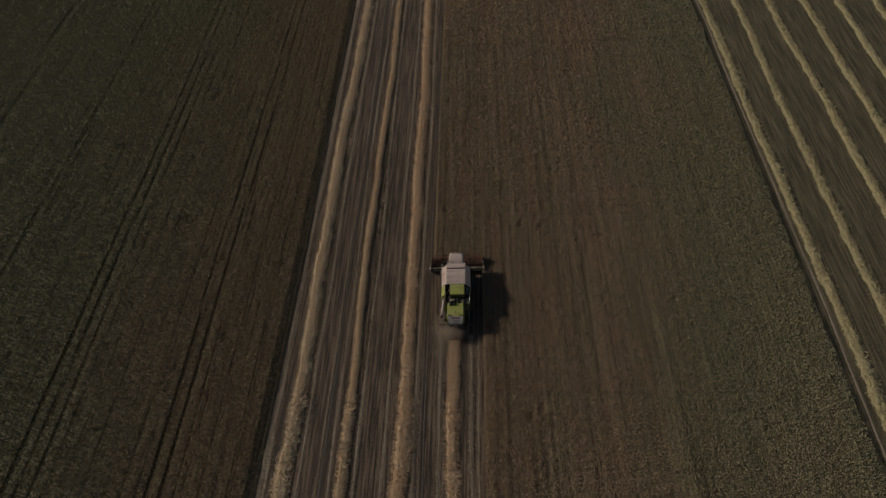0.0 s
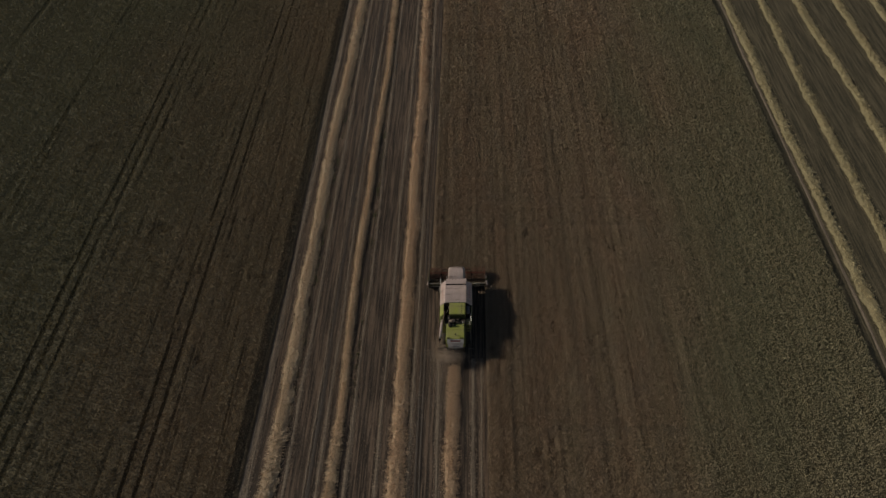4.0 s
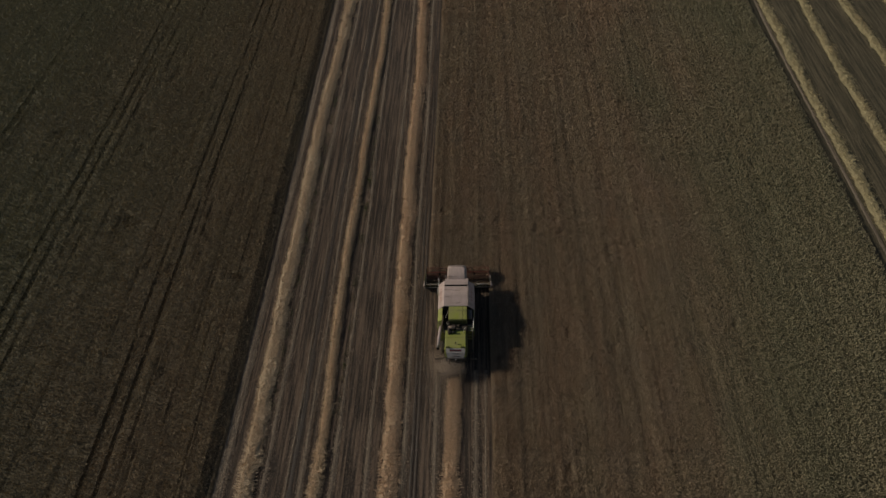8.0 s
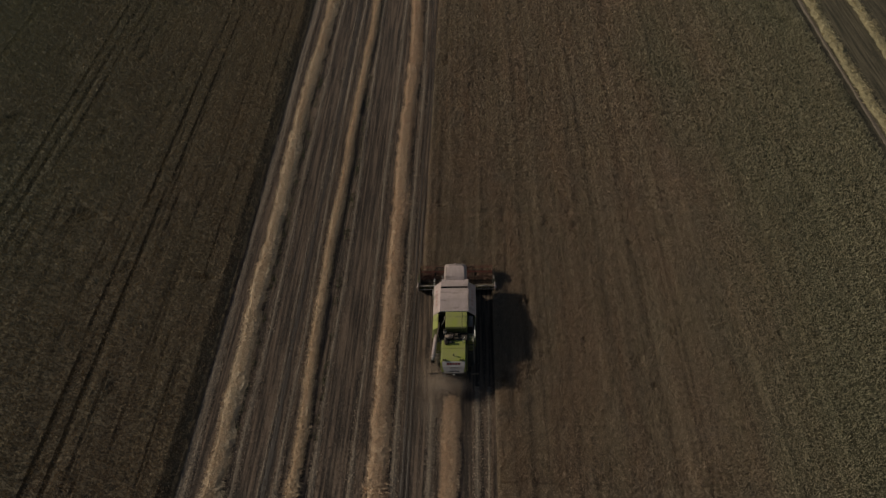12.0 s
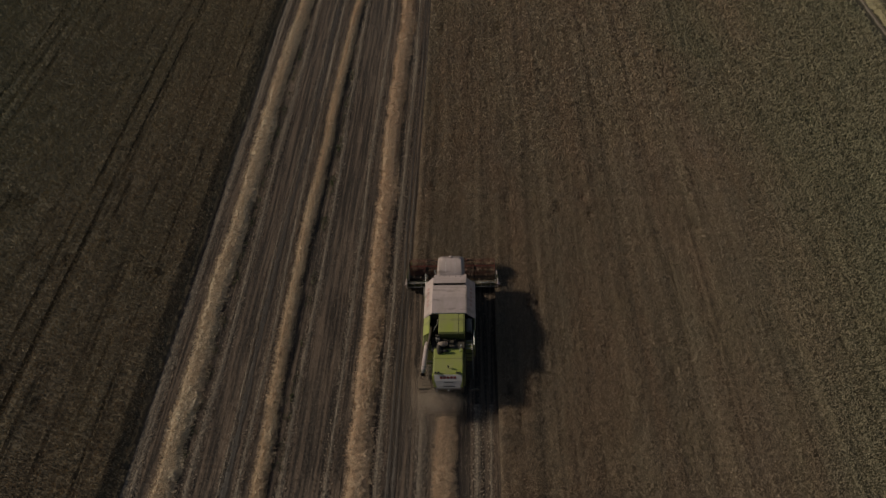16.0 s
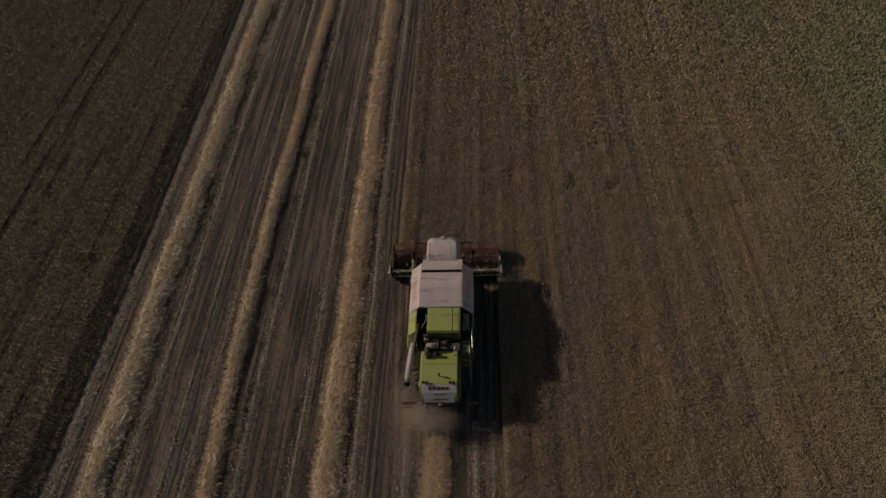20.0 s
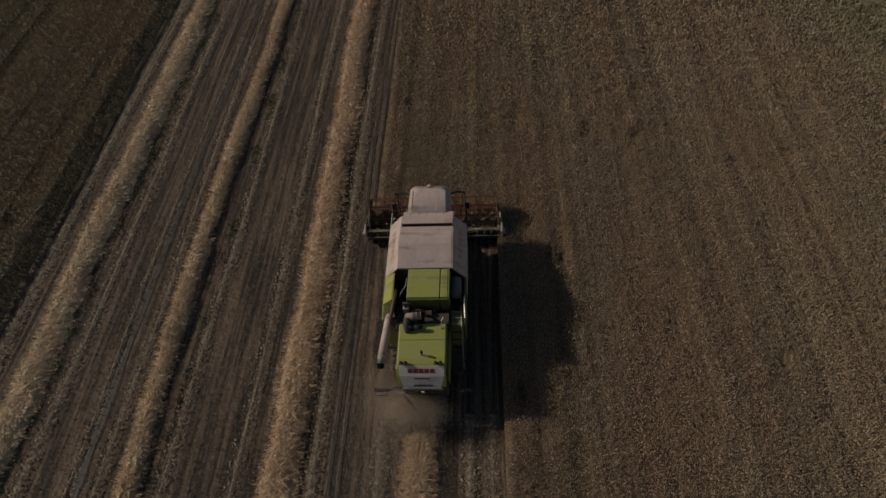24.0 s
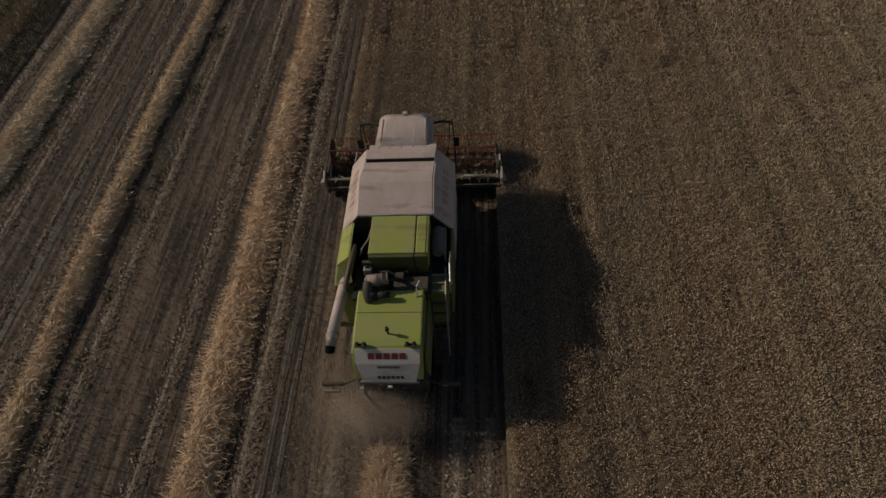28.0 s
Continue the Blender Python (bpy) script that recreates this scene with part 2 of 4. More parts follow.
def sheet(xs, ys, h, keep=None, base=0.0):
    """Vertices and quads of a height sheet; where keep is False cells are left out, and walls go down to base along every edge."""
    nx, ny = len(xs), len(ys)
    X, Y = np.meshgrid(xs, ys, indexing="ij")
    verts = np.stack([X, Y, h], -1).reshape(-1, 3)
    cell = np.ones((nx - 1, ny - 1), bool) if keep is None else keep
    idx = np.arange(nx * ny).reshape(nx, ny)
    q = np.stack([idx[:-1, :-1], idx[1:, :-1], idx[1:, 1:], idx[:-1, 1:]], -1)
    faces = [q[cell]]
    low = verts.copy()
    low[:, 2] = base
    n = nx * ny
    pad = np.pad(cell, 1)
    for (a, b), there in (((idx[:-1, :-1], idx[:-1, 1:]), pad[:-2, 1:-1]), ((idx[1:, 1:], idx[1:, :-1]), pad[2:, 1:-1]),
                          ((idx[1:, :-1], idx[:-1, :-1]), pad[1:-1, :-2]), ((idx[:-1, 1:], idx[1:, 1:]), pad[1:-1, 2:])):
        edge = cell & ~there
        faces.append(np.stack([a[edge], a[edge] + n, b[edge] + n, b[edge]], -1))
    return np.concatenate([verts, low]), np.concatenate(faces)


def blades(places, length, width, lean, seed, along=None, pointed=False, size=1.0):
    """Thin straw or ear strips: one quad each, at places, of length and width ranges, leaning from upright by a range of degrees."""
    rng = np.random.default_rng(seed)
    n = len(places)
    ln, wd = (rng.uniform(*length, n) * size)[:, None], (rng.uniform(*width, n) * size)[:, None]
    tilt, turn = np.radians(rng.uniform(*lean, n)), rng.uniform(0, 2 * np.pi, n)
    if along is not None:
        turn = along + rng.normal(0, 0.5, n)
    d = np.stack([np.sin(tilt) * np.cos(turn), np.sin(tilt) * np.sin(turn), np.cos(tilt)], -1)
    s = np.cross(d, rng.normal(0, 1, (n, 3)))
    s /= np.linalg.norm(s, axis=1)[:, None]
    a, b = places, places + d * ln
    if pointed:
        return np.stack([a, (a + b) / 2 + s * wd, b], 1).reshape(-1, 3), np.arange(3 * n).reshape(-1, 3)
    v = np.stack([a - s * wd / 2, a + s * wd / 2, b + s * wd * 0.35, b - s * wd * 0.35], 1).reshape(-1, 3)
    return v, np.arange(4 * n).reshape(-1, 4)


# ---- ground, cut strips and standing corn ----
LEFT_EDGE, CUT_EDGE, OLD_EDGE, RIGHT_EDGE, FRONT = -19.85, 3.05, -2.95, 40.6, 1.38
STRIPS = (-17.30, -11.36, -5.70, -0.15)

gx = steps((-2000, -400, 200), (-400, -60, 20), (-60, 90, 2.0), (90, 400, 20), (400, 2000, 200))
gy = steps((-2000, -400, 200), (-400, -60, 20), (-60, 110, 2.0), (110, 400, 20), (400, 2000, 200))
gh = 0.02 * smooth_field(gx, gy, 4.0, 5)
v, f = sheet(gx, gy, gh - 0.02)
tagged(new("ground", mesh_of("ground", v, f[: (len(gx) - 1) * (len(gy) - 1)], SOIL)), "brown stubble field with cut rows and soil", "field", kind="structure")

rng = np.random.default_rng(11)


def wander(y, seed, size=0.35):
    r = np.random.default_rng(seed).uniform(0, 6.28, 4)
    return size * (np.sin(y / 9.1 + r[0]) * 0.5 + np.sin(y / 4.3 + r[1]) * 0.3 + np.sin(y / 23 + r[2]) * 0.7 + np.sin(y / 2.1 + r[3]) * 0.12)


TRAMS = []
for k, x in enumerate((-29.45, -44.6, -59.7, -74.8, -90.0)):
    TRAMS += [(x, 0.29, 0.29, 4 * k + 1), (x - 1.55, 0.29, 0.30, 4 * k + 2), (x + 1.45, 0.19, 0.16, 4 * k + 3), (x + 2.9, 0.15, 0.08, 4 * k + 4),
              (x + 4.6, 0.17, 0.08, 4 * k + 5), (x + 6.9, 0.16, 0.10, 4 * k + 6), (x - 3.9, 0.16, 0.08, 4 * k + 7), (x - 5.4, 0.14, 0.06, 4 * k + 8)]
GAPS = [(10.2, 8.4, 0.35, 0.6), (10.5, 6.4, 0.4, 0.5), (10.0, 10.6, 0.25, 0.4), (18.1, 4.9, 0.6, 0.5), (-22.7, 1.4, 1.1, 0.35), (-2.6, 31, 0.7, 1.6), (-1.7, 32, 0.3, 0.9),
        (4.9, 16.7, 0.3, 0.35), (-1.8, 9.6, 0.4, 0.35), (23, 19, 0.5, 0.5), (-37, 9, 1.6, 0.8), (-52, 24, 0.8, 0.8), (14, -7, 0.4, 0.6)]
spots = np.random.default_rng(14)
GAPS += [(spots.uniform(3.6, 38), spots.uniform(-20, 60), spots.uniform(0.14, 0.34), spots.uniform(0.2, 0.8)) for _ in range(70)]
GAPS += [(spots.uniform(-60, -22), spots.uniform(-15, 60), spots.uniform(0.3, 0.7), spots.uniform(0.3, 0.6)) for _ in range(25)]


def standing(name, xs, ys, keep, seed, label, trams=(), rough=0.012):
    h = 0.70 + 0.03 * smooth_field(xs, ys, 2.5, seed) + 0.025 * smooth_field(xs, ys, (0.45, 9.0), seed + 1) + 0.03 * smooth_field(xs, ys, (1.1, 30.0), seed + 4)
    h += 0.035 * smooth_field(xs, ys, (0.38, 0.55), seed + 5) + np.random.default_rng(seed + 2).normal(0, rough, h.shape)
    X, Y = np.meshgrid(xs, ys, indexing="ij")
    for x, half, deep, s in trams:
        c = x + wander(Y, 40, 0.14) + wander(Y, 50 + s, 0.05)
        h -= deep * np.clip(1.4 - np.abs(X - c) / half * 2.6, 0, 1)
    groove = np.random.default_rng(seed + 6)
    for x in np.arange(xs[-1] - 0.9, max(xs[0], -75), -1.6):
        x += groove.normal(0, 0.12)
        i = slice(*np.searchsorted(xs, (x - 0.5, x + 0.5)))
        deep = np.interp(ys, np.arange(-80, 410, 2.5), groove.uniform(-0.02, 0.17, 196)).clip(0, 1) * groove.uniform(0.45, 1.0)
        h[i] -= deep[None, :] * np.exp(-((X[i] - x - wander(Y[i], 40, 0.1)) / 0.19) ** 2)
    ragged = np.random.default_rng(seed + 3).uniform(0.3, 1.2, h.shape)
    for x, y, rx, ry in GAPS:
        i, j = (slice(*np.searchsorted(a, (c - 3 * e, c + 3 * e))) for a, c, e in ((xs, x, rx), (ys, y, ry)))
        d = ((X[i, j] - x) / rx) ** 2 + ((Y[i, j] - y) / ry) ** 2
        h[i, j] -= (0.5 if x < 3 else 0.38) * np.exp(-d * 1.2) * ragged[i, j]
    if seed == 31:  # the edge beside the cut strips is ragged and leans a little
        edge = LEFT_EDGE - 0.14 + 0.07 * smooth_field(xs, ys, (2.0, 0.8), 77) + 0.12 * smooth_field(xs, ys, (2.0, 6.0), 78)
        h *= np.clip((edge - X) / 1.05 + 0.06, 0, 1) ** 0.8
    else:
        h *= 1 - 0.35 * np.clip(1 - (RIGHT_EDGE - X) / 0.8, 0, 1)
    h = np.maximum(h, 0.0)
    v, f = sheet(xs, ys, np.maximum(h - 0.25, 0.0), keep)
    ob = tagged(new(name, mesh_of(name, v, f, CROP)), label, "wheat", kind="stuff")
    return ob, xs, ys, h


xs = steps((OLD_EDGE, CUT_EDGE, 0.15), (CUT_EDGE, 16, 0.175), (16, RIGHT_EDGE, 0.3))
ys = steps((-80, -22, 0.6), (-22, 40, 0.2), (40, 110, 0.5), (110, 400, 10))
cx, cy = (xs[:-1] + xs[1:]) / 2, (ys[:-1] + ys[1:]) / 2
keep = (cx[:, None] > CUT_EDGE - 0.001) | (cy[None, :] > FRONT)
main_crop, *main_grid = standing("wheat_crop", xs, ys, keep, 21, "dense ripe brown wheat standing ahead of the harvester")
xs = steps((-400, -110, 10), (-110, -60, 0.6), (-60, -24, 0.25), (-24, LEFT_EDGE, 0.15))
ys = steps((-80, -30, 1.0), (-30, 80, 0.45), (80, 110, 1.0), (110, 400, 10))
side_crop, *side_grid = standing("wheat_crop", xs, ys, None, 31, "ripe wheat with painted darker tone and wheel tracks, beside the cut strips", TRAMS)


def place_ears(parent, grid, x0, x1, y0, y1, size_at, seed, skip=None, tile=4.0, dense=640):
    """Ears and tufts over a stand of corn; size_at(x, y) grows with the distance from the harvester and their number falls with it."""
    gxs, gys, h = grid
    r = np.random.default_rng(seed)
    tx, ty = np.arange(x0, x1, tile), np.arange(y0, y1, tile)
    TX, TY = (g.ravel() for g in np.meshgrid(tx, ty))
    W_, H_ = np.minimum(tile, x1 - TX), np.minimum(tile, y1 - TY)
    n = (dense / size_at(TX + W_ / 2, TY + H_ / 2) ** 2 * W_ * H_).astype(int)
    k = np.repeat(np.arange(len(n)), n)
    p = np.column_stack([TX[k] + r.uniform(0, 1, len(k)) * W_[k], TY[k] + r.uniform(0, 1, len(k)) * H_[k]])
    if skip is not None:
        p = p[~skip(p[:, 0], p[:, 1])]
    i = np.clip(np.searchsorted(gxs, p[:, 0]) - 1, 0, len(gxs) - 2)
    j = np.clip(np.searchsorted(gys, p[:, 1]) - 1, 0, len(gys) - 2)
    z = h[i, j]
    thin = r.uniform(0.05, 0.36, len(z)) < z
    p, z = p[thin], z[thin]
    z = np.maximum(z - 0.04 - 0.20 * r.uniform(0, 1, len(z)) ** 1.3, 0.02)
    size = size_at(p[:, 0], p[:, 1])
    near = size + r.normal(0, 0.12, len(size)) < 1.45
    for name, pick, material in (("wheat_ears", near, EARS), ("wheat_tufts", ~near, TUFTS)):
        if pick.any():
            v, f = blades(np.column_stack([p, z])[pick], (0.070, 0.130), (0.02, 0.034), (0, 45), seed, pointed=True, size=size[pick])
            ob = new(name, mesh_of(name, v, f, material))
            ob.parent = parent
            ob["kind"] = "stuff"


def away(x0, x1, y0, y1, reach, most):
    """Ear size: 0.84 within a rectangle of the field, growing to most over reach metres."""
    def size(x, y):
        d = np.hypot(np.maximum(np.maximum(x0 - x, x - x1), 0), np.maximum(np.maximum(y0 - y, y - y1), 0))
        return 0.84 + (most - 0.84) * np.clip(d / reach, 0, 1)
    return size


place_ears(main_crop, main_grid, OLD_EDGE, RIGHT_EDGE, -72, 84, lambda x, y: away(-3, 19, -12, 6, 16, 2.12)(x, y) + 1.3 * (y < -29) + 0.7 * (y > 46) + 3.0 * (y > 66), 1, lambda x, y: (x < CUT_EDGE) & (y < FRONT))
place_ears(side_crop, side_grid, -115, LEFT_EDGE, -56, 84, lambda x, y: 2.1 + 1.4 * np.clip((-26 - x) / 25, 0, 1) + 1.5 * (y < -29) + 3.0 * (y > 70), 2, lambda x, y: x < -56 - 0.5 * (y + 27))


def swath(x, width, height, y0, y1, seed, near, strands, mat=None, stalk=None, label="weathered olive-yellow straw windrow on old stubble"):
    """A windrow of threshed straw: a matted mound with loose stalks lying over it, most of them across its run."""
    fine = (-32, min(y1, 70)) if near else (-30, 70)
    yy = steps((y0, fine[0], 0.8), (*fine, 0.1 if near else 0.2), *([(fine[1], y1, 0.8)] if y1 > fine[1] else []))
    n = 17 if near else 9
    uu, across = np.linspace(-1, 1, n), np.linspace(0, 3, n)
    clump = 0.07 * smooth_field(across, yy, (0.42, 0.26), seed + 7) + 0.05 * smooth_field(across, yy, (1.2, 0.9), seed + 8)
    r = np.random.default_rng(seed)
    mid = x + wander(yy, seed, 0.24)
    spread = lambda step, size: size * np.interp(yy, np.arange(y0, y1 + 1, step), r.normal(0, 1, len(np.arange(y0, y1 + 1, step))).clip(-1.6, 1.6))
    left, right = (width / 2 * (1 + spread(0.3, 0.07) + spread(1.1, 0.15)) for _ in range(2))
    tall = height * (1 + spread(0.5, 0.10) + spread(2.3, 0.14))
    half = np.where(uu[:, None] < 0, left[None, :], right[None, :])
    X = mid[None, :] + uu[:, None] * half + r.normal(0, 0.02, (n, len(yy))) + clump * uu[:, None] ** 2
    Z = tall[None, :] * (1 - np.abs(uu[:, None]) ** 3) + (r.normal(0, 0.022, X.shape) + clump) * (1 - uu[:, None] ** 8) - 0.03
    V = np.stack([X, np.broadcast_to(yy, X.shape), Z], -1).reshape(-1, 3)
    idx = np.arange(X.size).reshape(X.shape)
    F = np.stack([idx[:-1, :-1], idx[1:, :-1], idx[1:, 1:], idx[:-1, 1:]], -1).reshape(-1, 4)
    ob = tagged(new("straw_swath", mesh_of("straw_swath", V, F, mat or (MOUND if near else OLD_MOUND))), label, "straw", "straw windrows", "stuff")
    for a, b, count, long, thick in strands:
        py = r.uniform(a, b, count)
        pu = np.clip(r.normal(0, 0.5, count), -1.25, 1.25)
        edge = r.uniform(0, 1, count) < 0.18
        pu = np.where(edge, np.sign(pu) * r.normal(0.90, 0.08, count), pu)
        px = np.interp(py, yy, mid) + pu * np.where(pu < 0, np.interp(py, yy, left), np.interp(py, yy, right))
        pz = np.interp(py, yy, tall) * (1 - np.minimum(1, np.abs(pu)) ** 3) + 0.02
        V, F = blades(np.column_stack([px, py, pz]), long, thick, (72, 99), seed + count, along=np.where(edge, np.where(pu > 0, 0.0, np.pi), r.uniform(0, 6.28, count)))
        loose = new("loose_straw", mesh_of("loose_straw", V, F, stalk or (STRAW if near else OLD_STRAW)))
        loose.parent = ob
        loose["kind"] = "stuff"
    return ob


FINE_STRAW, LONG_STRAW = ((0.14, 0.36), (0.010, 0.021)), ((0.25, 0.5), (0.022, 0.04))
ENDS = [(-68, -32, 9000, *LONG_STRAW), (-32, -16, 5000, *LONG_STRAW), (45, 70, 6000, *LONG_STRAW)]
swath(STRIPS[0], 1.32, 0.30, -70, 300, 61, True, [(-16, 45, 36000, *FINE_STRAW), *ENDS], PALE_MOUND, PALE_STRAW, "pale broad straw windrow beside the standing wheat edge")
swath(STRIPS[1], 0.70, 0.30, -70, 300, 62, True, [(-16, 45, 34000, *FINE_STRAW), *ENDS], label="narrow golden straw windrow on dark stubble")
swath(STRIPS[2], 1.26, 0.28, -70, 300, 63, True, [(-16, 45, 46000, *FINE_STRAW), *ENDS], RED_MOUND, RED_STRAW, "broad rust-gold straw windrow on dark stubble")
swath(STRIPS[3], 1.0, 0.24, -70, -9.9, 64, True, [(-17, -9.7, 14000, *FINE_STRAW), (-68, -32, 8000, *LONG_STRAW), (-32, -17, 4000, *LONG_STRAW)], RED_MOUND, RED_STRAW, "fresh rust-gold straw windrow trailing behind the harvester")
for k, x in enumerate((43.0, 48.1, 54.0, 59.6, 65.2, 71.0, 76.8, 82.5)):
    swath(x, 1.2, 0.28, -70, 300, 70 + k, False, [(-30, 80, 8000 if k < 4 else 4000, *LONG_STRAW)])


def pressed_band(x, half, y0, y1, seed):
    yy = steps((y0, y1, 0.6))
    r = np.random.default_rng(seed)
    mid = x + wander(yy, seed // 10, 0.15)
    l, rr = half * r.uniform(0.75, 1.15, len(yy)), half * r.uniform(0.75, 1.15, len(yy))
    V = np.stack([np.stack([mid - l, yy, np.full_like(yy, -0.06)], -1), np.stack([mid, yy, np.full_like(yy, 0.02)], -1), np.stack([mid + rr, yy, np.full_like(yy, -0.06)], -1)], 0).reshape(-1, 3)
    idx = np.arange(3 * len(yy)).reshape(3, -1)
    F = np.stack([idx[:-1, :-1], idx[1:, :-1], idx[1:, 1:], idx[:-1, 1:]], -1).reshape(-1, 4)
    tagged(new("wheel_track", mesh_of("wheel_track", V, F, PRESSED)), "pale strip of stubble pressed flat by wheels", "track", "wheel tracks", "structure")


BANDS = ((-19.1, 0.36, 300), (-15.75, 0.40, 300), (-13.86, 0.20, 300), (-12.65, 0.34, 300), (-10.1, 0.36, 300), (-7.3, 0.36, 300), (-4.3, 0.40, 300), (-1.6, 0.40, -8.0), (1.72, 0.40, -9.0), (2.56, 0.24, -9.0))
for k, (x, half, end) in enumerate(BANDS):
    pressed_band(x, half, -70, end, 210 + 10 * k)
pressed_band(LEFT_EDGE + 0.35, 0.70, -70, 300, 305)
pressed_band(RIGHT_EDGE + 1.25, 0.35, -70, 300, 306)

# stubble: short stalks in drill rows
for lo, hi, per, thick in ((-13, 22, 34, (0.010, 0.022)), (-36, -13, 12, (0.02, 0.035)), (22, 60, 10, (0.02, 0.035))):
    pts = []
    for x in np.arange(LEFT_EDGE + 0.1, CUT_EDGE, 0.25):
        top = min(hi, FRONT) if x > OLD_EDGE else hi
        n = int(max(0, top - lo) * per)
        pts.append(np.column_stack([x + rng.normal(0, 0.025, n), rng.uniform(lo, max(top, lo + 0.1), n), np.full(n, -0.02)]))
    v, f = blades(np.concatenate(pts), (0.10, 0.20), tuple(1.2 * w for w in thick), (0, 35), 91, pointed=True)
    tagged(new("stubble", mesh_of("stubble", v, f, STUBBLE)), "short cut wheat stubble standing in rows", "stubble", kind="stuff")
# flattened straw scattered over the wheel strips
bits = []
for x, half, end in BANDS:
    top = min(end, 40)
    n = int((top + 20) * 240 * half)
    bits.append(np.column_stack([x + rng.normal(0, 0.62 * half, n), rng.uniform(-20, top, n), rng.uniform(0.01, 0.05, n)]))
v, f = blades(np.concatenate(bits), (0.06, 0.2), (0.006, 0.013), (70, 100), 92)
tagged(new("scattered_straw", mesh_of("scattered_straw", v, f, TREAD)), "loose chaff and straw scattered on stubble", "straw", kind="stuff")
# tyre treads: slanting ridges of pressed stubble between the lug prints
for k, (x, half, end) in enumerate(BANDS):
    r = np.random.default_rng(400 + k)
    yy = np.arange(-40, min(end, 75), 0.028)
    yy = yy[r.uniform(0, 1, len(yy)) > 0.22]
    yy = yy + 0.045 * np.sin(yy * 2 * np.pi / 0.2) + r.normal(0, 0.012, len(yy))
    n = len(yy)
    s_ = np.where(r.uniform(0, 1, n) < 0.5, 1.0, -1.0)
    c = x + wander(yy, 21 + k, 0.15) + s_ * half * r.uniform(0.0, 0.9, n)
    out, deep = half * r.uniform(0.07, 0.22, n), r.uniform(0.008, 0.020, n)
    corners = [(c, yy - deep), (c + s_ * out, yy - deep + 0.45 * out), (c + s_ * out, yy + deep + 0.45 * out), (c, yy + deep)]
    top = np.stack([np.column_stack([a, b, r.uniform(0.015, 0.05, n)]) for a, b in corners], 1).reshape(-1, 3)
    low = np.stack([np.column_stack([a + 0.01 * s_, b + e * 0.03, np.full(n, -0.04)]) for (a, b), e in zip(corners, (-1, -1, 1, 1))], 1).reshape(-1, 3)
    i = np.arange(4 * n).reshape(-1, 4)
    f = np.concatenate([i] + [np.column_stack([i[:, a], i[:, (a + 1) % 4], i[:, (a + 1) % 4] + 4 * n, i[:, a] + 4 * n]) for a in range(4)])
    tagged(new("tyre_track", mesh_of("tyre_track", np.concatenate([top, low]), f, TREAD)), "slanting tyre tread ridges pressed into pale stubble", "track", "tyre tracks", "stuff")
# narrow bare ruts in the stubble
for k, x in enumerate((-13.48, -3.62, -3.25)):
    yy = steps((-70, 75, 0.4), (75, 300, 3.0))
    r = np.random.default_rng(440 + k)
    mid = x + wander(yy, 23 if k == 0 else 27, 0.15)
    half = (0.14 if k == 0 else 0.07) * r.uniform(0.7, 1.3, len(yy))
    V = np.stack([np.column_stack([mid + u * half, yy, np.full(len(yy), z)]) for u, z in ((-1.8, -0.03), (-0.8, 0.004), (0, 0.002), (0.8, 0.004), (1.8, -0.03))]).reshape(-1, 3)
    idx = np.arange(5 * len(yy)).reshape(5, -1)
    F = np.stack([idx[:-1, :-1], idx[1:, :-1], idx[1:, 1:], idx[:-1, 1:]], -1).reshape(-1, 4)
    tagged(new("rut", mesh_of("rut", V, F, EARTH)), "narrow dark rut of bare earth in stubble", "rut", "ruts", "structure")
# weeds along the shaded foot of the windrows
n = 900
wx = np.concatenate([STRIPS[i] + rng.normal(0.95, 0.15, n) for i in (0, 1)])
wy = np.repeat(rng.uniform(-13, 30, 60), 30) + rng.normal(0, 0.25, 1800)
v, f = blades(np.column_stack([wx, wy, np.zeros(len(wx))]), (0.08, 0.2), (0.02, 0.05), (10, 70), 93)
tagged(new("weeds", mesh_of("weeds", v, f, WEEDS)), "small green weeds growing through the stubble", "weeds", kind="stuff")


# ---- shapes for the machine ----
def box(x0, x1, y0, y1, z0, z1, bevel=0.02, taper=None, bm=None):
    """A box with rounded edges; taper: (x, y) factors for its top."""
    own = bmesh.new()
    bmesh.ops.create_cube(own, size=1)
    cx, cy = (x0 + x1) / 2, (y0 + y1) / 2
    for p in own.verts:
        top = p.co.z > 0
        fx, fy = taper if (taper and top) else (1, 1)
        p.co = Vector((cx + p.co.x * (x1 - x0) * fx, cy + p.co.y * (y1 - y0) * fy, z1 if top else z0))
    if bevel:
        bmesh.ops.bevel(own, geom=own.edges[:], offset=bevel, segments=2, affect="EDGES", profile=0.5)
    return merge(bm, own)


def merge(bm, own):
    if bm is None:
        return own
    me = bpy.data.meshes.new("scrap")
    own.to_mesh(me)
    own.free()
    bm.from_mesh(me)
    bpy.data.meshes.remove(me)
    return bm


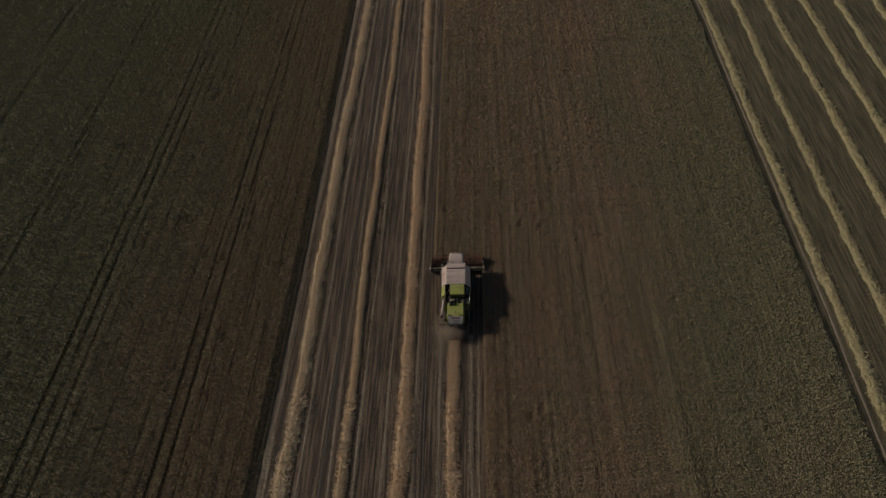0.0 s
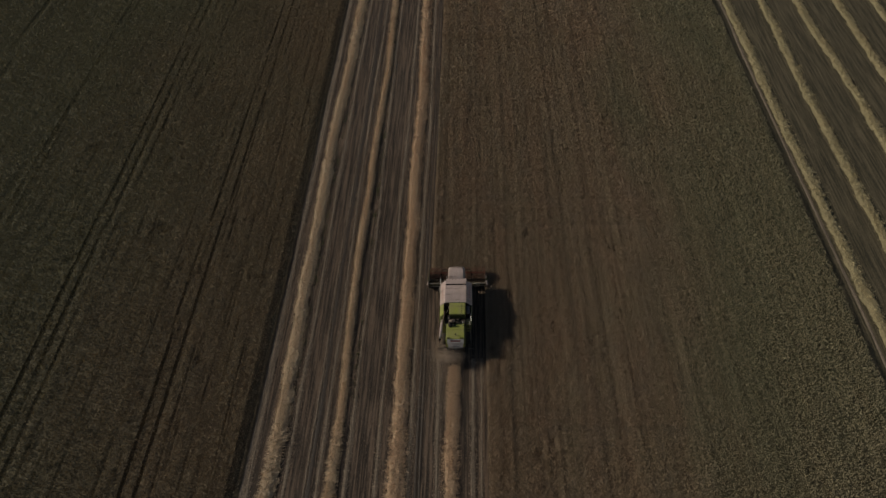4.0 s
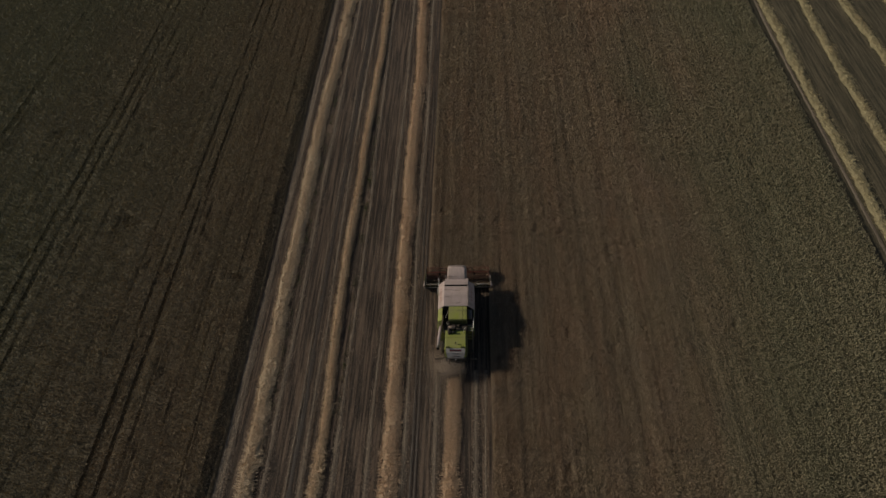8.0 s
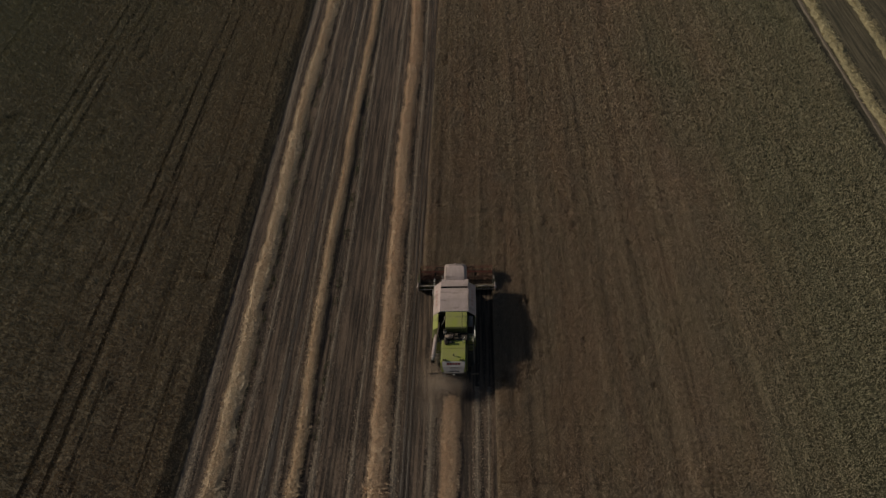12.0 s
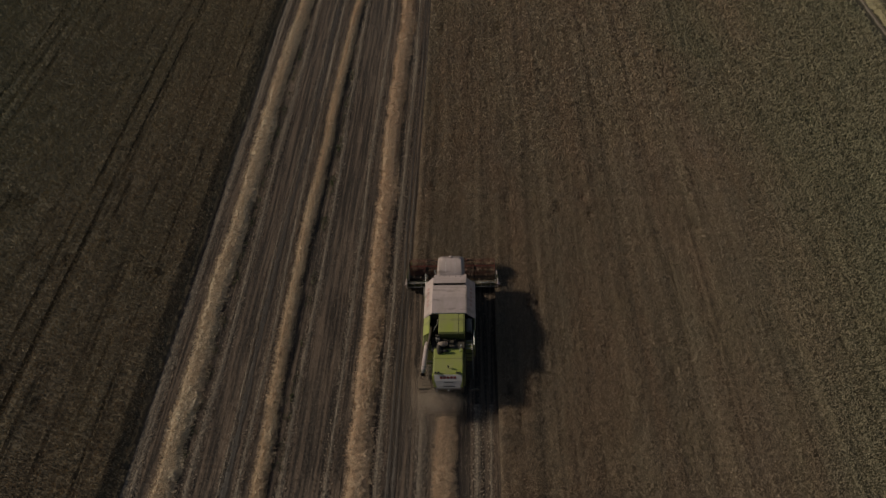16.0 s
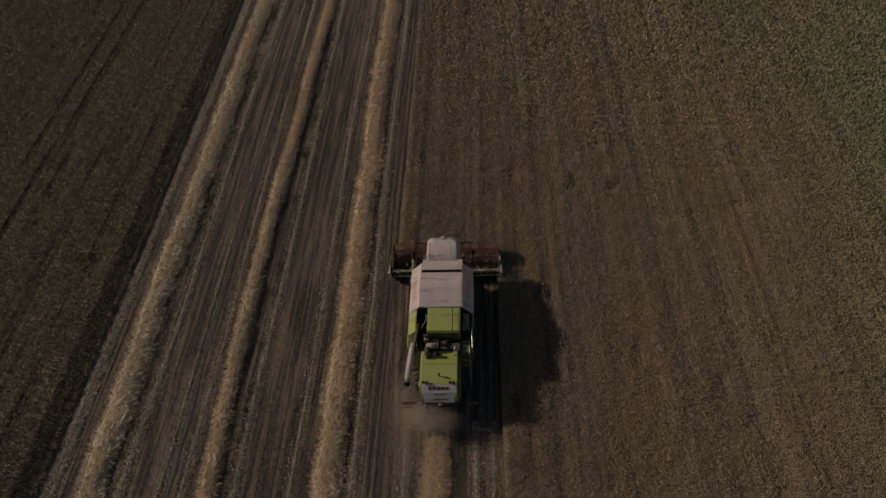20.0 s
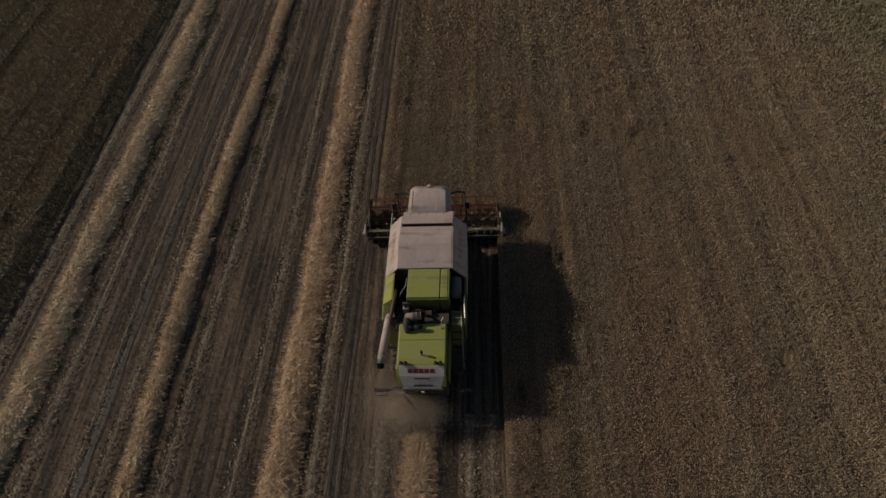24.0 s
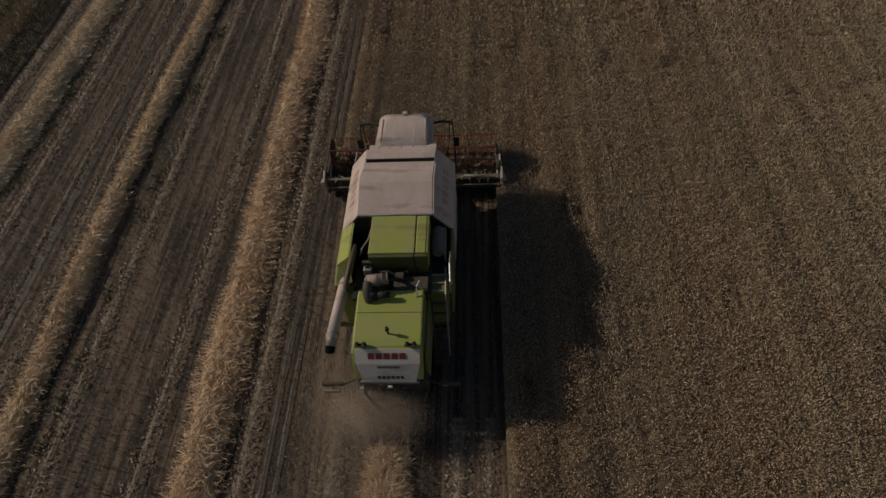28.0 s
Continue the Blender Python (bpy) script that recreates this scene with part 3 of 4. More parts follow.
def prism(outline, lo, hi, axis="x", bevel=0.02, bm=None, top=None):
    """An outline of points pulled along an axis from lo to hi; top: another outline at hi."""
    own = bmesh.new()
    put = {"x": lambda a, b, c: (c, a, b), "y": lambda a, b, c: (a, c, b), "z": lambda a, b, c: (a, b, c)}[axis]
    low = [own.verts.new(put(a, b, lo)) for a, b in outline]
    high = [own.verts.new(put(a, b, hi)) for a, b in (top or outline)]
    n = len(low)
    own.faces.new(low)
    own.faces.new(high[::-1])
    for i in range(n):
        own.faces.new((low[i], high[i], high[(i + 1) % n], low[(i + 1) % n]))
    bmesh.ops.recalc_face_normals(own, faces=own.faces)
    if bevel:
        bmesh.ops.bevel(own, geom=own.edges[:], offset=bevel, segments=2, affect="EDGES", profile=0.5)
    return merge(bm, own)


def rod(a, b, r, sides=12, r2=None, bm=None):
    own = bmesh.new()
    a, b = Vector(a), Vector(b)
    m = Matrix.Translation((a + b) / 2) @ (b - a).to_track_quat("Z", "Y").to_matrix().to_4x4()
    bmesh.ops.create_cone(own, cap_ends=True, segments=sides, radius1=r, radius2=r if r2 is None else r2, depth=(b - a).length, matrix=m)
    return merge(bm, own)


def pipe(points, r, sides=8):
    bm = bmesh.new()
    for a, b in zip(points, points[1:]):
        rod(a, b, r, sides, bm=bm)
    for p in points[1:-1]:
        bmesh.ops.create_icosphere(bm, subdivisions=1, radius=r * 1.05, matrix=Matrix.Translation(p))
    return bm


def bend(points, n):
    """Points of a smooth curve through the given ones, n to a stretch."""
    p = [Vector(q) for q in (points[0], *points, points[-1])]
    out = []
    for a, b, c, d in zip(p, p[1:], p[2:], p[3:]):
        for i in range(n):
            t = i / n
            out.append(0.5 * (2 * b + (c - a) * t + (2 * a - 5 * b + 4 * c - d) * t * t + (3 * b - a - 3 * c + d) * t ** 3))
    return out + [p[-1]]


def tube(points, r, sides=20):
    """A smooth round tube along a curve, closed at both ends."""
    bm, rings = bmesh.new(), []
    pts = [Vector(p) for p in points]
    for i, p in enumerate(pts):
        d = (pts[min(i + 1, len(pts) - 1)] - pts[max(i - 1, 0)]).normalized()
        a = d.orthogonal().normalized() if not rings else (a - d * a.dot(d)).normalized()
        b = d.cross(a)
        rings.append([bm.verts.new(p + r * (math.cos(t) * a + math.sin(t) * b)) for t in np.linspace(0, 2 * math.pi, sides, endpoint=False)])
    for p, q in zip(rings, rings[1:]):
        for k in range(sides):
            bm.faces.new((p[k], p[(k + 1) % sides], q[(k + 1) % sides], q[k]))
    bm.faces.new(rings[0][::-1])
    bm.faces.new(rings[-1])
    return bm


def lathe(profile, centre, sides=36):
    """A wheel shape: (radius, x) points turned about an axis along x."""
    bm = bmesh.new()
    rings = []
    for k in range(sides):
        a = 2 * math.pi * k / sides
        rings.append([bm.verts.new((centre[0] + x, centre[1] + r * math.cos(a), centre[2] + r * math.sin(a))) for r, x in profile])
    for k in range(sides):
        p, q = rings[k], rings[(k + 1) % sides]
        for i in range(len(profile) - 1):
            bm.faces.new((p[i], p[i + 1], q[i + 1], q[i]))
    return bm


def rounded(x0, x1, y0, y1, r, n=6):
    """A rounded rectangle's outline."""
    pts = []
    for cx, cy, start in ((x1 - r, y1 - r, 0), (x0 + r, y1 - r, 90), (x0 + r, y0 + r, 180), (x1 - r, y0 + r, 270)):
        for i in range(n + 1):
            a = radians(start + 90 * i / n)
            pts.append((cx + r * math.cos(a), cy + r * math.sin(a)))
    return pts


# Shaded copy of the machine's green, for walls turned from the sun.
SHADE = paint("shaded_green_paint", (0.070, 0.082, 0.020), 0.1)
SOOT = paint("brown_sooty_steel", (0.11, 0.075, 0.055), 0.3, 0.6, 0.2)

# ---- the combine harvester ----
combine = tagged(new("combine_harvester"), "white and lime-green combine harvester, dusty, cutting wheat", "combine")
combine.empty_display_size = 0.5
combine.location = (0, -4, 0)
bpy.context.view_layer.update()

# main body under the tank and the hood
part("chassis", box(-0.75, 0.75, -7.6, -0.9, 0.75, 1.35, 0.03), DARK, combine)
part("body", prism([(-1.5, 1.3), (1.5, 1.3), (1.55, 2.9), (-1.55, 2.9)], -6.4, -1.6, "y", 0.03), OLIVE, combine, "dusty green threshing body")

# grain tank: flared sides and a flat folding cover
tank = part("grain_tank", prism([(-1.66, 2.9), (1.66, 2.9), (1.66, 3.0), (1.10, 3.70), (-1.10, 3.70), (-1.66, 3.0)], -4.28, -1.55, "y", 0.02), WHITE, combine, "white grain tank with sloping sides")
part("tank_cover", prism([(-4.27, 3.70), (-4.27, 3.755), (-3.30, 4.06), (-3.05, 4.06), (-2.42, 3.80), (-2.42, 3.70)], -1.075, 1.075, "x", 0.012), WHITE, tank, "dusty white tank cover")
part("cover_fold", box(-1.09, 1.09, -2.40, -2.20, 3.70, 3.775, 0.012), WHITE, tank)
# Solid black strip: the recess's shade is painted, not cast.
part("cover_gap_shade", box(-1.04, 1.06, -2.17, -2.03, 3.69, 3.736, 0.0), VOID, tank, "black strip painting the shaded gap before the cover")
part("cover_edge", prism([(-4.27, 3.70), (-4.27, 3.752), (-3.30, 4.055), (-3.05, 4.055), (-2.42, 3.79), (-2.20, 3.74), (-2.20, 3.70)], 1.089, 1.125, "x", 0.006), WHITE, tank)
part("front_ledge", box(-1.09, 1.09, -2.01, -1.72, 3.62, 3.74, 0.02), WHITE, tank)
lip = part("front_lip", prism([(-1.70, 3.62), (-1.70, 3.70), (-1.25, 3.60), (-1.25, 3.45)], -1.02, 1.10, "x", 0.012), WHITE, combine)
for x in (-0.72, -0.37, 0.0, 0.37, 0.72):
    part("latch", box(x - 0.016, x + 0.016, -1.50, -1.40, 3.62, 3.645, 0.004), DARK, lip)
# Black plate over the white wall paints in the recess shade.
part("tank_rear", prism([(-1.60, 2.95), (1.60, 2.95), (1.60, 3.02), (1.07, 3.685), (-1.07, 3.685), (-1.60, 3.02)], -4.305, -4.282, "y", 0.0), BLACK, tank, "rear wall of the tank, recess shade painted black")
part("cover_seal", box(-1.09, 1.12, -4.315, -4.275, 3.69, 3.77, 0.006), STEEL, tank, "pale metal edge strip")
for x in (-0.95, 0.3):
    part("hinge", box(x, x + 0.16, -4.36, -4.30, 3.70, 3.755, 0.01), DARK, tank)
for s in (-1, 1):
    # sloping corner pieces beside the ledge, and brand bars on the flanks
    part("corner_panel", prism([(s * 1.08, -1.72), (s * 1.64, -1.62), (s * 1.64, -1.40), (s * 1.08, -1.30)], 2.95, 3.02, "z", 0.0,
                               top=[(s * 1.06, -1.72), (s * 1.10, -1.70), (s * 1.10, -1.45), (s * 1.06, -1.40)]), WHITE, tank)
    for k in range(5):
        y = -3.55 + 0.30 * k
        n = Vector((s * 0.70, 0, 0.56)).normalized() * 0.010
        strip = [(s * 1.475, 3.235), (s * 1.325, 3.4225), (s * 1.325 + n.x, 3.4225 + n.z), (s * 1.475 + n.x, 3.235 + n.z)]
        mark = prism(strip, y, y + 0.20, "y", 0.0)
        part("lettering_bar", mark, FADED, tank, "faded red lettering bar")

# cab
cab = part("cab", prism([(-1.30, 1.55), (-0.64, 1.68), (-0.32, 2.1), (0.16, 2.75), (0.05, 3.42), (-1.30, 3.42)], -0.78, 0.78, "x", 0.05), GLASS, combine, "tinted glass driver cab")
part("cab_floor", box(-0.8, 0.8, -1.35, -0.66, 1.45, 1.6, 0.03), DARK, cab)
part("seat", box(-0.27, 0.27, -1.05, -0.5, 1.6, 2.1, 0.08), BLACK, cab)
part("seat_back", box(-0.26, 0.26, -1.12, -0.95, 2.1, 2.75, 0.07), BLACK, cab)
def roof_outline(half, front, back, r, mid=0.055):
    """A roof's outline: square behind, rounded in front, a little narrower there."""
    pts = [(mid - half, back), (mid + half, back)]
    for i in range(7):
        a = radians(90 * i / 6)
        pts.append((mid + half - 0.06 - r + r * math.cos(a), front - r + r * math.sin(a)))
    for i in range(7):
        a = radians(90 + 90 * i / 6)
        pts.append((mid - half + 0.06 + r + r * math.cos(a), front - r + r * math.sin(a)))
    return pts


roof = part("cab_roof", prism(roof_outline(0.95, 0.30, -1.34, 0.30), 3.40, 3.52, "z", 0.0), WHITE, combine, "dusty white rounded cab roof")
part("roof_shell", prism(roof_outline(0.95, 0.30, -1.34, 0.30), 3.52, 3.60, "z", 0.0, top=roof_outline(0.89, 0.20, -1.34, 0.30)), WHITE, roof, "", True)
part("roof_crown", prism(roof_outline(0.89, 0.20, -1.34, 0.30), 3.60, 3.63, "z", 0.0, top=roof_outline(0.70, -0.04, -1.34, 0.28)), WHITE, roof, "", True)
for x in (-0.30, 0.34):
    part("roof_groove", box(x - 0.008, x + 0.008, -1.2, -0.25, 3.626, 3.634, 0.0), PANEL, roof)
for x in (-0.70, 0.71):
    part("roof_rib", box(x - 0.015, x + 0.015, -1.15, -0.05, 3.60, 3.64, 0.005), WHITE, roof)
part("roof_peak", box(-0.07, 0.09, 0.12, 0.27, 3.60, 3.68, 0.03), WHITE, roof)
for x in (-0.6, -0.25, 0.28, 0.62):
    part("work_light", box(x - 0.08, x + 0.08, 0.20, 0.27, 3.30, 3.40, 0.02), LAMP, roof, "work light")
for s in (-1, 1):
    part("pillar", prism([(-0.62, 1.68), (-0.29, 2.1), (0.19, 2.75), (0.08, 3.42), (-0.02, 3.42), (0.09, 2.75), (-0.39, 2.1), (-0.72, 1.68)], s * 0.79, s * 0.74, "x", 0.0), BLACK, cab)
    x = s * 0.88 + 0.02
    arm = part("mirror_arm", pipe([(x, -0.08, 3.40), (x + s * 0.30, 0.12, 3.32), (s * 1.56, 0.16, 3.22)], 0.042), BLACK, combine)
    part("mirror_stay", pipe([(s * 1.56, 0.16, 3.22), (s * 1.60, -0.02, 2.6), (s * 1.62, -0.40, 1.9)], 0.02), BLACK, arm)
    part("mirror_stay", pipe([(s * 1.46, 0.15, 3.22), (s * 1.44, -0.02, 2.6), (s * 1.28, -0.38, 1.9)], 0.016), BLACK, arm)
    part("mirror", box(s * 1.66 - 0.10, s * 1.66 + 0.10, 0.02, 0.08, 2.25, 2.65, 0.03), BLACK, arm, "black side mirror")

# front steps and platform on the driver's side
plat = part("cab_platform", box(-1.75, -0.82, -1.4, -0.35, 1.50, 1.56, 0.01), DARK, combine)
part("hand_rail", pipe([(-1.72, -1.35, 1.56), (-1.72, -1.35, 2.55), (-1.72, -0.45, 2.55), (-1.72, -0.45, 1.56)], 0.02), STEEL, plat)
part("hand_rail", pipe([(-1.08, -0.30, 1.56), (-1.10, -0.22, 2.6), (-1.05, -0.6, 2.75)], 0.02), STEEL, plat)
for z in (0.55, 0.85, 1.15):
    part("step", box(-1.98, -1.74, -1.15, -0.65, z, z + 0.04, 0.01), GREY, plat)
for y in (-1.17, -0.63):
    part("step_rail", rod((-1.98, y, 0.5), (-1.76, y, 1.56), 0.02), OLIVE, plat)

# green cooling box; dark plates paint the shade of its rear wall
cool = part("cooling_box", box(-0.62, 0.64, -5.68, -4.37, 3.10, 3.80, 0.025), GREEN, combine, "lime-green cooling housing behind the tank")
part("box_extension", box(0.665, 1.01, -5.67, -4.37, 3.10, 3.79, 0.025), GREEN, cool, "narrow lime-green side section")
part("seam", box(0.635, 0.67, -5.66, -4.38, 3.12, 3.76, 0.0), BLACK, cool)
part("edge_trim", box(0.93, 0.945, -5.66, -4.38, 3.785, 3.80, 0.0), BLACK, cool)
deck = part("engine_deck", box(-1.08, 1.0, -6.62, -4.30, 2.88, 3.0, 0.02), BLACK, combine, "dark grimy engine deck")
# Black sheet painting the shade at the bottom of the bay.
part("bay_floor", box(-1.55, -1.085, -6.1, -4.30, 2.89, 2.94, 0.0), VOID, deck)
part("deck_plate", box(0.05, 0.98, -6.46, -6.0, 3.0, 3.14, 0.01), DARK, deck)
part("rear_wall", box(-0.60, 0.62, -5.79, -5.685, 3.0, 3.765, 0.012), SHADE, cool, "green rear wall, shade painted dark")
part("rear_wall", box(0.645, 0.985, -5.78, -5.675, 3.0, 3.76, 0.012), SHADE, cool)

# engine bay beside the box
bay = part("engine_block", box(-0.62, -0.15, -6.35, -5.80, 3.0, 3.22, 0.05), DARK, deck)
# Filter and radiator frame are blackened to match the painted bay shade.
part("air_filter", rod((-0.90, -5.25, 3.10), (-0.90, -4.45, 3.10), 0.13, 18), VOID, deck)
part("radiator_frame", box(-1.06, -0.66, -5.62, -4.36, 2.98, 3.06, 0.02), VOID, deck)
part("coolant_box", box(-0.78, -0.55, -5.98, -5.74, 3.0, 3.42, 0.03), GREY, deck, "grey header tank")
part("coolant_cap", rod((-0.70, -5.86, 3.42), (-0.70, -5.86, 3.47), 0.045, 10), BLACK, deck)
part("bracket", box(-0.80, -0.50, -5.82, -5.72, 3.0, 3.55, 0.01), DARK, deck)
part("hose", pipe([(-0.72, -4.5, 3.35), (-0.74, -4.9, 3.42), (-0.88, -5.15, 3.40), (-0.98, -5.3, 3.2)], 0.022), GREY, deck)
part("hose", pipe([(-0.45, -5.9, 3.2), (-0.1, -5.95, 3.32), (0.15, -6.05, 3.25), (0.3, -6.2, 3.1)], 0.04), BLACK, deck)
muff = part("muffler", rod((-0.60, -6.40, 3.56), (-0.04, -6.33, 3.54), 0.15, 24), RUST, combine, "grey-brown muffler drum", True)
part("muffler_cap", rod((-0.60, -6.40, 3.56), (-0.66, -6.408, 3.56), 0.148, 24, 0.07), RUST, muff, "", True)
for x in (-0.36, -0.22, -0.08):
    y = -6.40 + (x + 0.60) * 0.125
    part("muffler_band", rod((x, y, 3.552), (x + 0.035, y + 0.004, 3.552), 0.163, 24), RUST, muff)
part("exhaust_elbow", tube(bend([(-0.52, -6.40, 3.54), (-0.57, -6.52, 3.53), (-0.58, -6.66, 3.46), (-0.56, -6.76, 3.33), (-0.55, -6.79, 3.20)], 5), 0.135), DARK, muff, "sooty dark exhaust elbow", True)
# Black box added to bulk out the dark mass around the elbow.
part("exhaust_box", box(-0.70, -0.30, -6.82, -6.48, 3.16, 3.46, 0.06), BLACK, muff, "black box added to widen the dark exhaust elbow")
part("exhaust_branch", pipe([(-0.56, -6.74, 3.44), (-0.30, -6.76, 3.42), (0.02, -6.76, 3.41)], 0.08, 16), BLACK, muff, "thin dark exhaust pipe", True)
part("muffler_stay", box(-0.30, -0.24, -6.42, -6.26, 3.0, 3.42, 0.008), DARK, muff)
part("intake_pipe", pipe([(-0.02, -6.33, 3.50), (0.18, -6.28, 3.42), (0.28, -6.15, 3.15)], 0.05, 12), BLACK, muff)
part("return_pipe", tube(bend([(-1.13, -5.05, 3.34), (-1.15, -5.5, 3.38), (-1.21, -5.95, 3.30), (-1.27, -6.24, 3.14), (-1.27, -6.34, 2.98)], 4), 0.072, 14), SOOT, combine, "brown pipe along the engine deck", True)
part("turbo", rod((0.10, -6.05, 3.2), (0.32, -6.05, 3.2), 0.13, 16), DARK, deck)
part("fuel_filter", rod((0.40, -5.9, 3.06), (0.40, -5.9, 3.3), 0.07, 12), BLACK, deck)

# side panels; the right-hand ones carry shade painted as a darker green
for s, mat, words in ((-1, GREEN, "lime-green side panel"), (1, OLIVE, "green side panel, shade painted in a darker green")):
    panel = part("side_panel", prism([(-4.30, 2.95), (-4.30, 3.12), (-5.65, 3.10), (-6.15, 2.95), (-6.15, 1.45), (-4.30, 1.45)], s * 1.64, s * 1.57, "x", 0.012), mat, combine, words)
    if s < 0:
        part("panel_top", prism([(s * 1.64, 3.08), (s * 1.60, 3.12), (s * 1.26, 3.45), (s * 1.20, 3.45), (s * 1.52, 3.06)], -5.55, -4.30, "y", 0.0), mat, panel)
    if s < 0:
        fold = bmesh.new()
        fold.faces.new([fold.verts.new(p) for p in ((-1.62, -5.56, 3.11), (-1.22, -5.56, 3.445), (-1.12, -6.12, 3.06), (-1.58, -6.16, 2.96))])
        bmesh.ops.solidify(fold, geom=fold.faces[:], thickness=0.02)
        part("panel_fold", fold, OLIVE, panel, "dusty green folded panel end")
    part("panel_seam", box(s * 1.645 - 0.004, s * 1.645 + 0.004, -5.1, -5.07, 1.5, 3.0, 0.0), BLACK, panel)
    part("lower_panel", prism([(-1.75, 1.5), (-1.75, 2.88), (-4.25, 2.88), (-4.25, 1.5), (-3.2, 1.3)], s * 1.66, s * 1.58, "x", 0.012), WHITE, combine, "white flank panel")
    # Lime on the left, the darker painted-shade green on the right.
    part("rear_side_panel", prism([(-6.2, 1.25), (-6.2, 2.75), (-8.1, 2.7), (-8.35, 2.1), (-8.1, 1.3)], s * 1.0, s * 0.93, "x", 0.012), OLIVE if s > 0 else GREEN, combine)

# right-hand service deck: air intake drum, rails and ladder
intake = part("air_intake", rod((1.24, -4.55, 3.32), (1.25, -5.30, 3.32), 0.20, 24), SLATE, combine, "slate-grey round air intake", True)
part("intake_cap", rod((1.25, -5.30, 3.32), (1.252, -5.38, 3.32), 0.205, 24, 0.14), SLATE, intake)
part("intake_shield", box(1.425, 1.45, -5.45, -4.50, 3.05, 3.42, 0.006), GREY, intake, "grey intake side plate")
ladder = part("ladder", pipe([(1.44, -5.62, 3.02), (1.46, -6.45, 2.92), (1.48, -6.95, 2.0), (1.50, -7.3, 1.0)], 0.026), GREY, combine, "grimy grey service ladder")
# Inner rail darkened: the machine's shadow is painted into its metal.
part("ladder_rail", pipe([(1.05, -5.62, 3.02), (1.06, -6.45, 2.92), (1.08, -6.95, 2.0), (1.10, -7.3, 1.0)], 0.022), DARK, ladder)
for k in range(3):
    y = -5.86 - 0.24 * k
    part("rung", box(1.05, 1.45, y - 0.022, y + 0.022, 2.97 - 0.03 * k, 3.0 - 0.03 * k, 0.006), GREY, ladder, "worn grey rung")
# Lower rungs take a darker metal than the upper ones, as painted shade.
for k in range(6):
    f = k / 5
    y, z, x = -6.60 - 0.66 * f, 2.70 - 1.62 * f, 1.07 + 0.03 * f
    part("rung", box(x, x + 0.40, y - 0.03, y + 0.03, z, z + 0.03, 0.006), DARK, ladder)
part("service_rail", pipe([(1.58, -5.35, 2.95), (1.58, -5.35, 3.35), (1.58, -5.8, 3.46), (1.60, -6.35, 3.38), (1.60, -6.40, 2.95)], 0.026), STEEL, combine, "bright steel hand rail")
part("service_rail", pipe([(1.58, -5.4, 3.15), (1.60, -6.38, 3.12)], 0.02), STEEL, combine)
part("hood_rail", pipe([(0.70, -6.75, 3.20), (0.72, -6.55, 3.48), (0.80, -6.40, 3.52), (0.86, -6.40, 3.10)], 0.02), STEEL, combine, "bent grab rail")
part("service_deck", box(1.03, 1.56, -5.75, -4.32, 2.9, 2.96, 0.01), BLACK, combine)

# rear hood: sloping lime-green lid
HOOD = [(-6.50, 3.24), (-6.50, 2.45), (-8.12, 2.45), (-8.14, 3.10), (-7.9, 3.16)]
hood = part("rear_hood", prism(HOOD, -0.89, 0.89, "x", 0.04), GREEN, combine, "lime-green rear hood")


def hood_z(y):
    return 3.24 + (y + 6.5) / 1.4 * 0.08 + 0.012


part("lid_seam", box(-0.86, 0.86, -7.18, -7.165, hood_z(-7.17) - 0.01, hood_z(-7.17) + 0.001, 0.0), OLIVE, hood)
for x in (-0.90, 0.90):
    part("hood_flange", box(x - 0.02, x + 0.02, -8.05, -6.52, 2.6, 3.10, 0.01), OLIVE, hood)
part("beacon_stem", rod((0.02, -7.78, 3.15), (0.02, -7.78, 3.34), 0.025, 10), BLACK, hood)
part("beacon", rod((0.02, -7.78, 3.34), (0.02, -7.78, 3.48), 0.055, 14, 0.04), BLACK, hood, "small dark beacon")
for x in (-0.66, 0.62):
    lamp = part("rear_work_light", box(x - 0.15, x + 0.15, -8.12, -8.06, 3.14, 3.18, 0.01), BLACK, combine, "black rear work lights on a bracket")
    for dx in (-0.09, 0.09):
        part("lamp_housing", rod((x + dx, -8.16, 3.22), (x + dx, -8.06, 3.22), 0.062, 14, 0.045), BLACK, lamp)
        part("lens", rod((x + dx, -8.172, 3.22), (x + dx, -8.161, 3.22), 0.05, 14), SLATE, lamp, "dusty lens")

# white tail door, leaning, with a red and two dark lettering bars
TOPY, LOWY, TOPZ, LOWZ = -8.16, -8.62, 3.08, 2.22
side = [(-8.10, TOPZ), (TOPY, TOPZ), (-8.40, 2.72), (LOWY, LOWZ), (LOWY + 0.1, LOWZ - 0.06), (-8.10, 2.2)]
tail = part("tail_door", prism(side, -0.89, 0.89, "x", 0.02), GREEN, combine, "green-edged tail door")
door = bmesh.new()
quad = [(-0.84, TOPY - 0.006, TOPZ - 0.01), (0.84, TOPY - 0.006, TOPZ - 0.01), (0.83, -8.408, 2.72), (-0.83, -8.408, 2.72)]
quad2 = [(-0.83, -8.408, 2.72), (0.83, -8.408, 2.72), (0.70, LOWY - 0.006, LOWZ), (-0.70, LOWY - 0.006, LOWZ)]
for q in (quad, quad2):
    door.faces.new([door.verts.new(p) for p in q])
bmesh.ops.remove_doubles(door, verts=door.verts[:], dist=0.001)
bmesh.ops.solidify(door, geom=door.faces[:], thickness=0.012)
part("white_panel", door, PANEL, tail, "white tail panel")


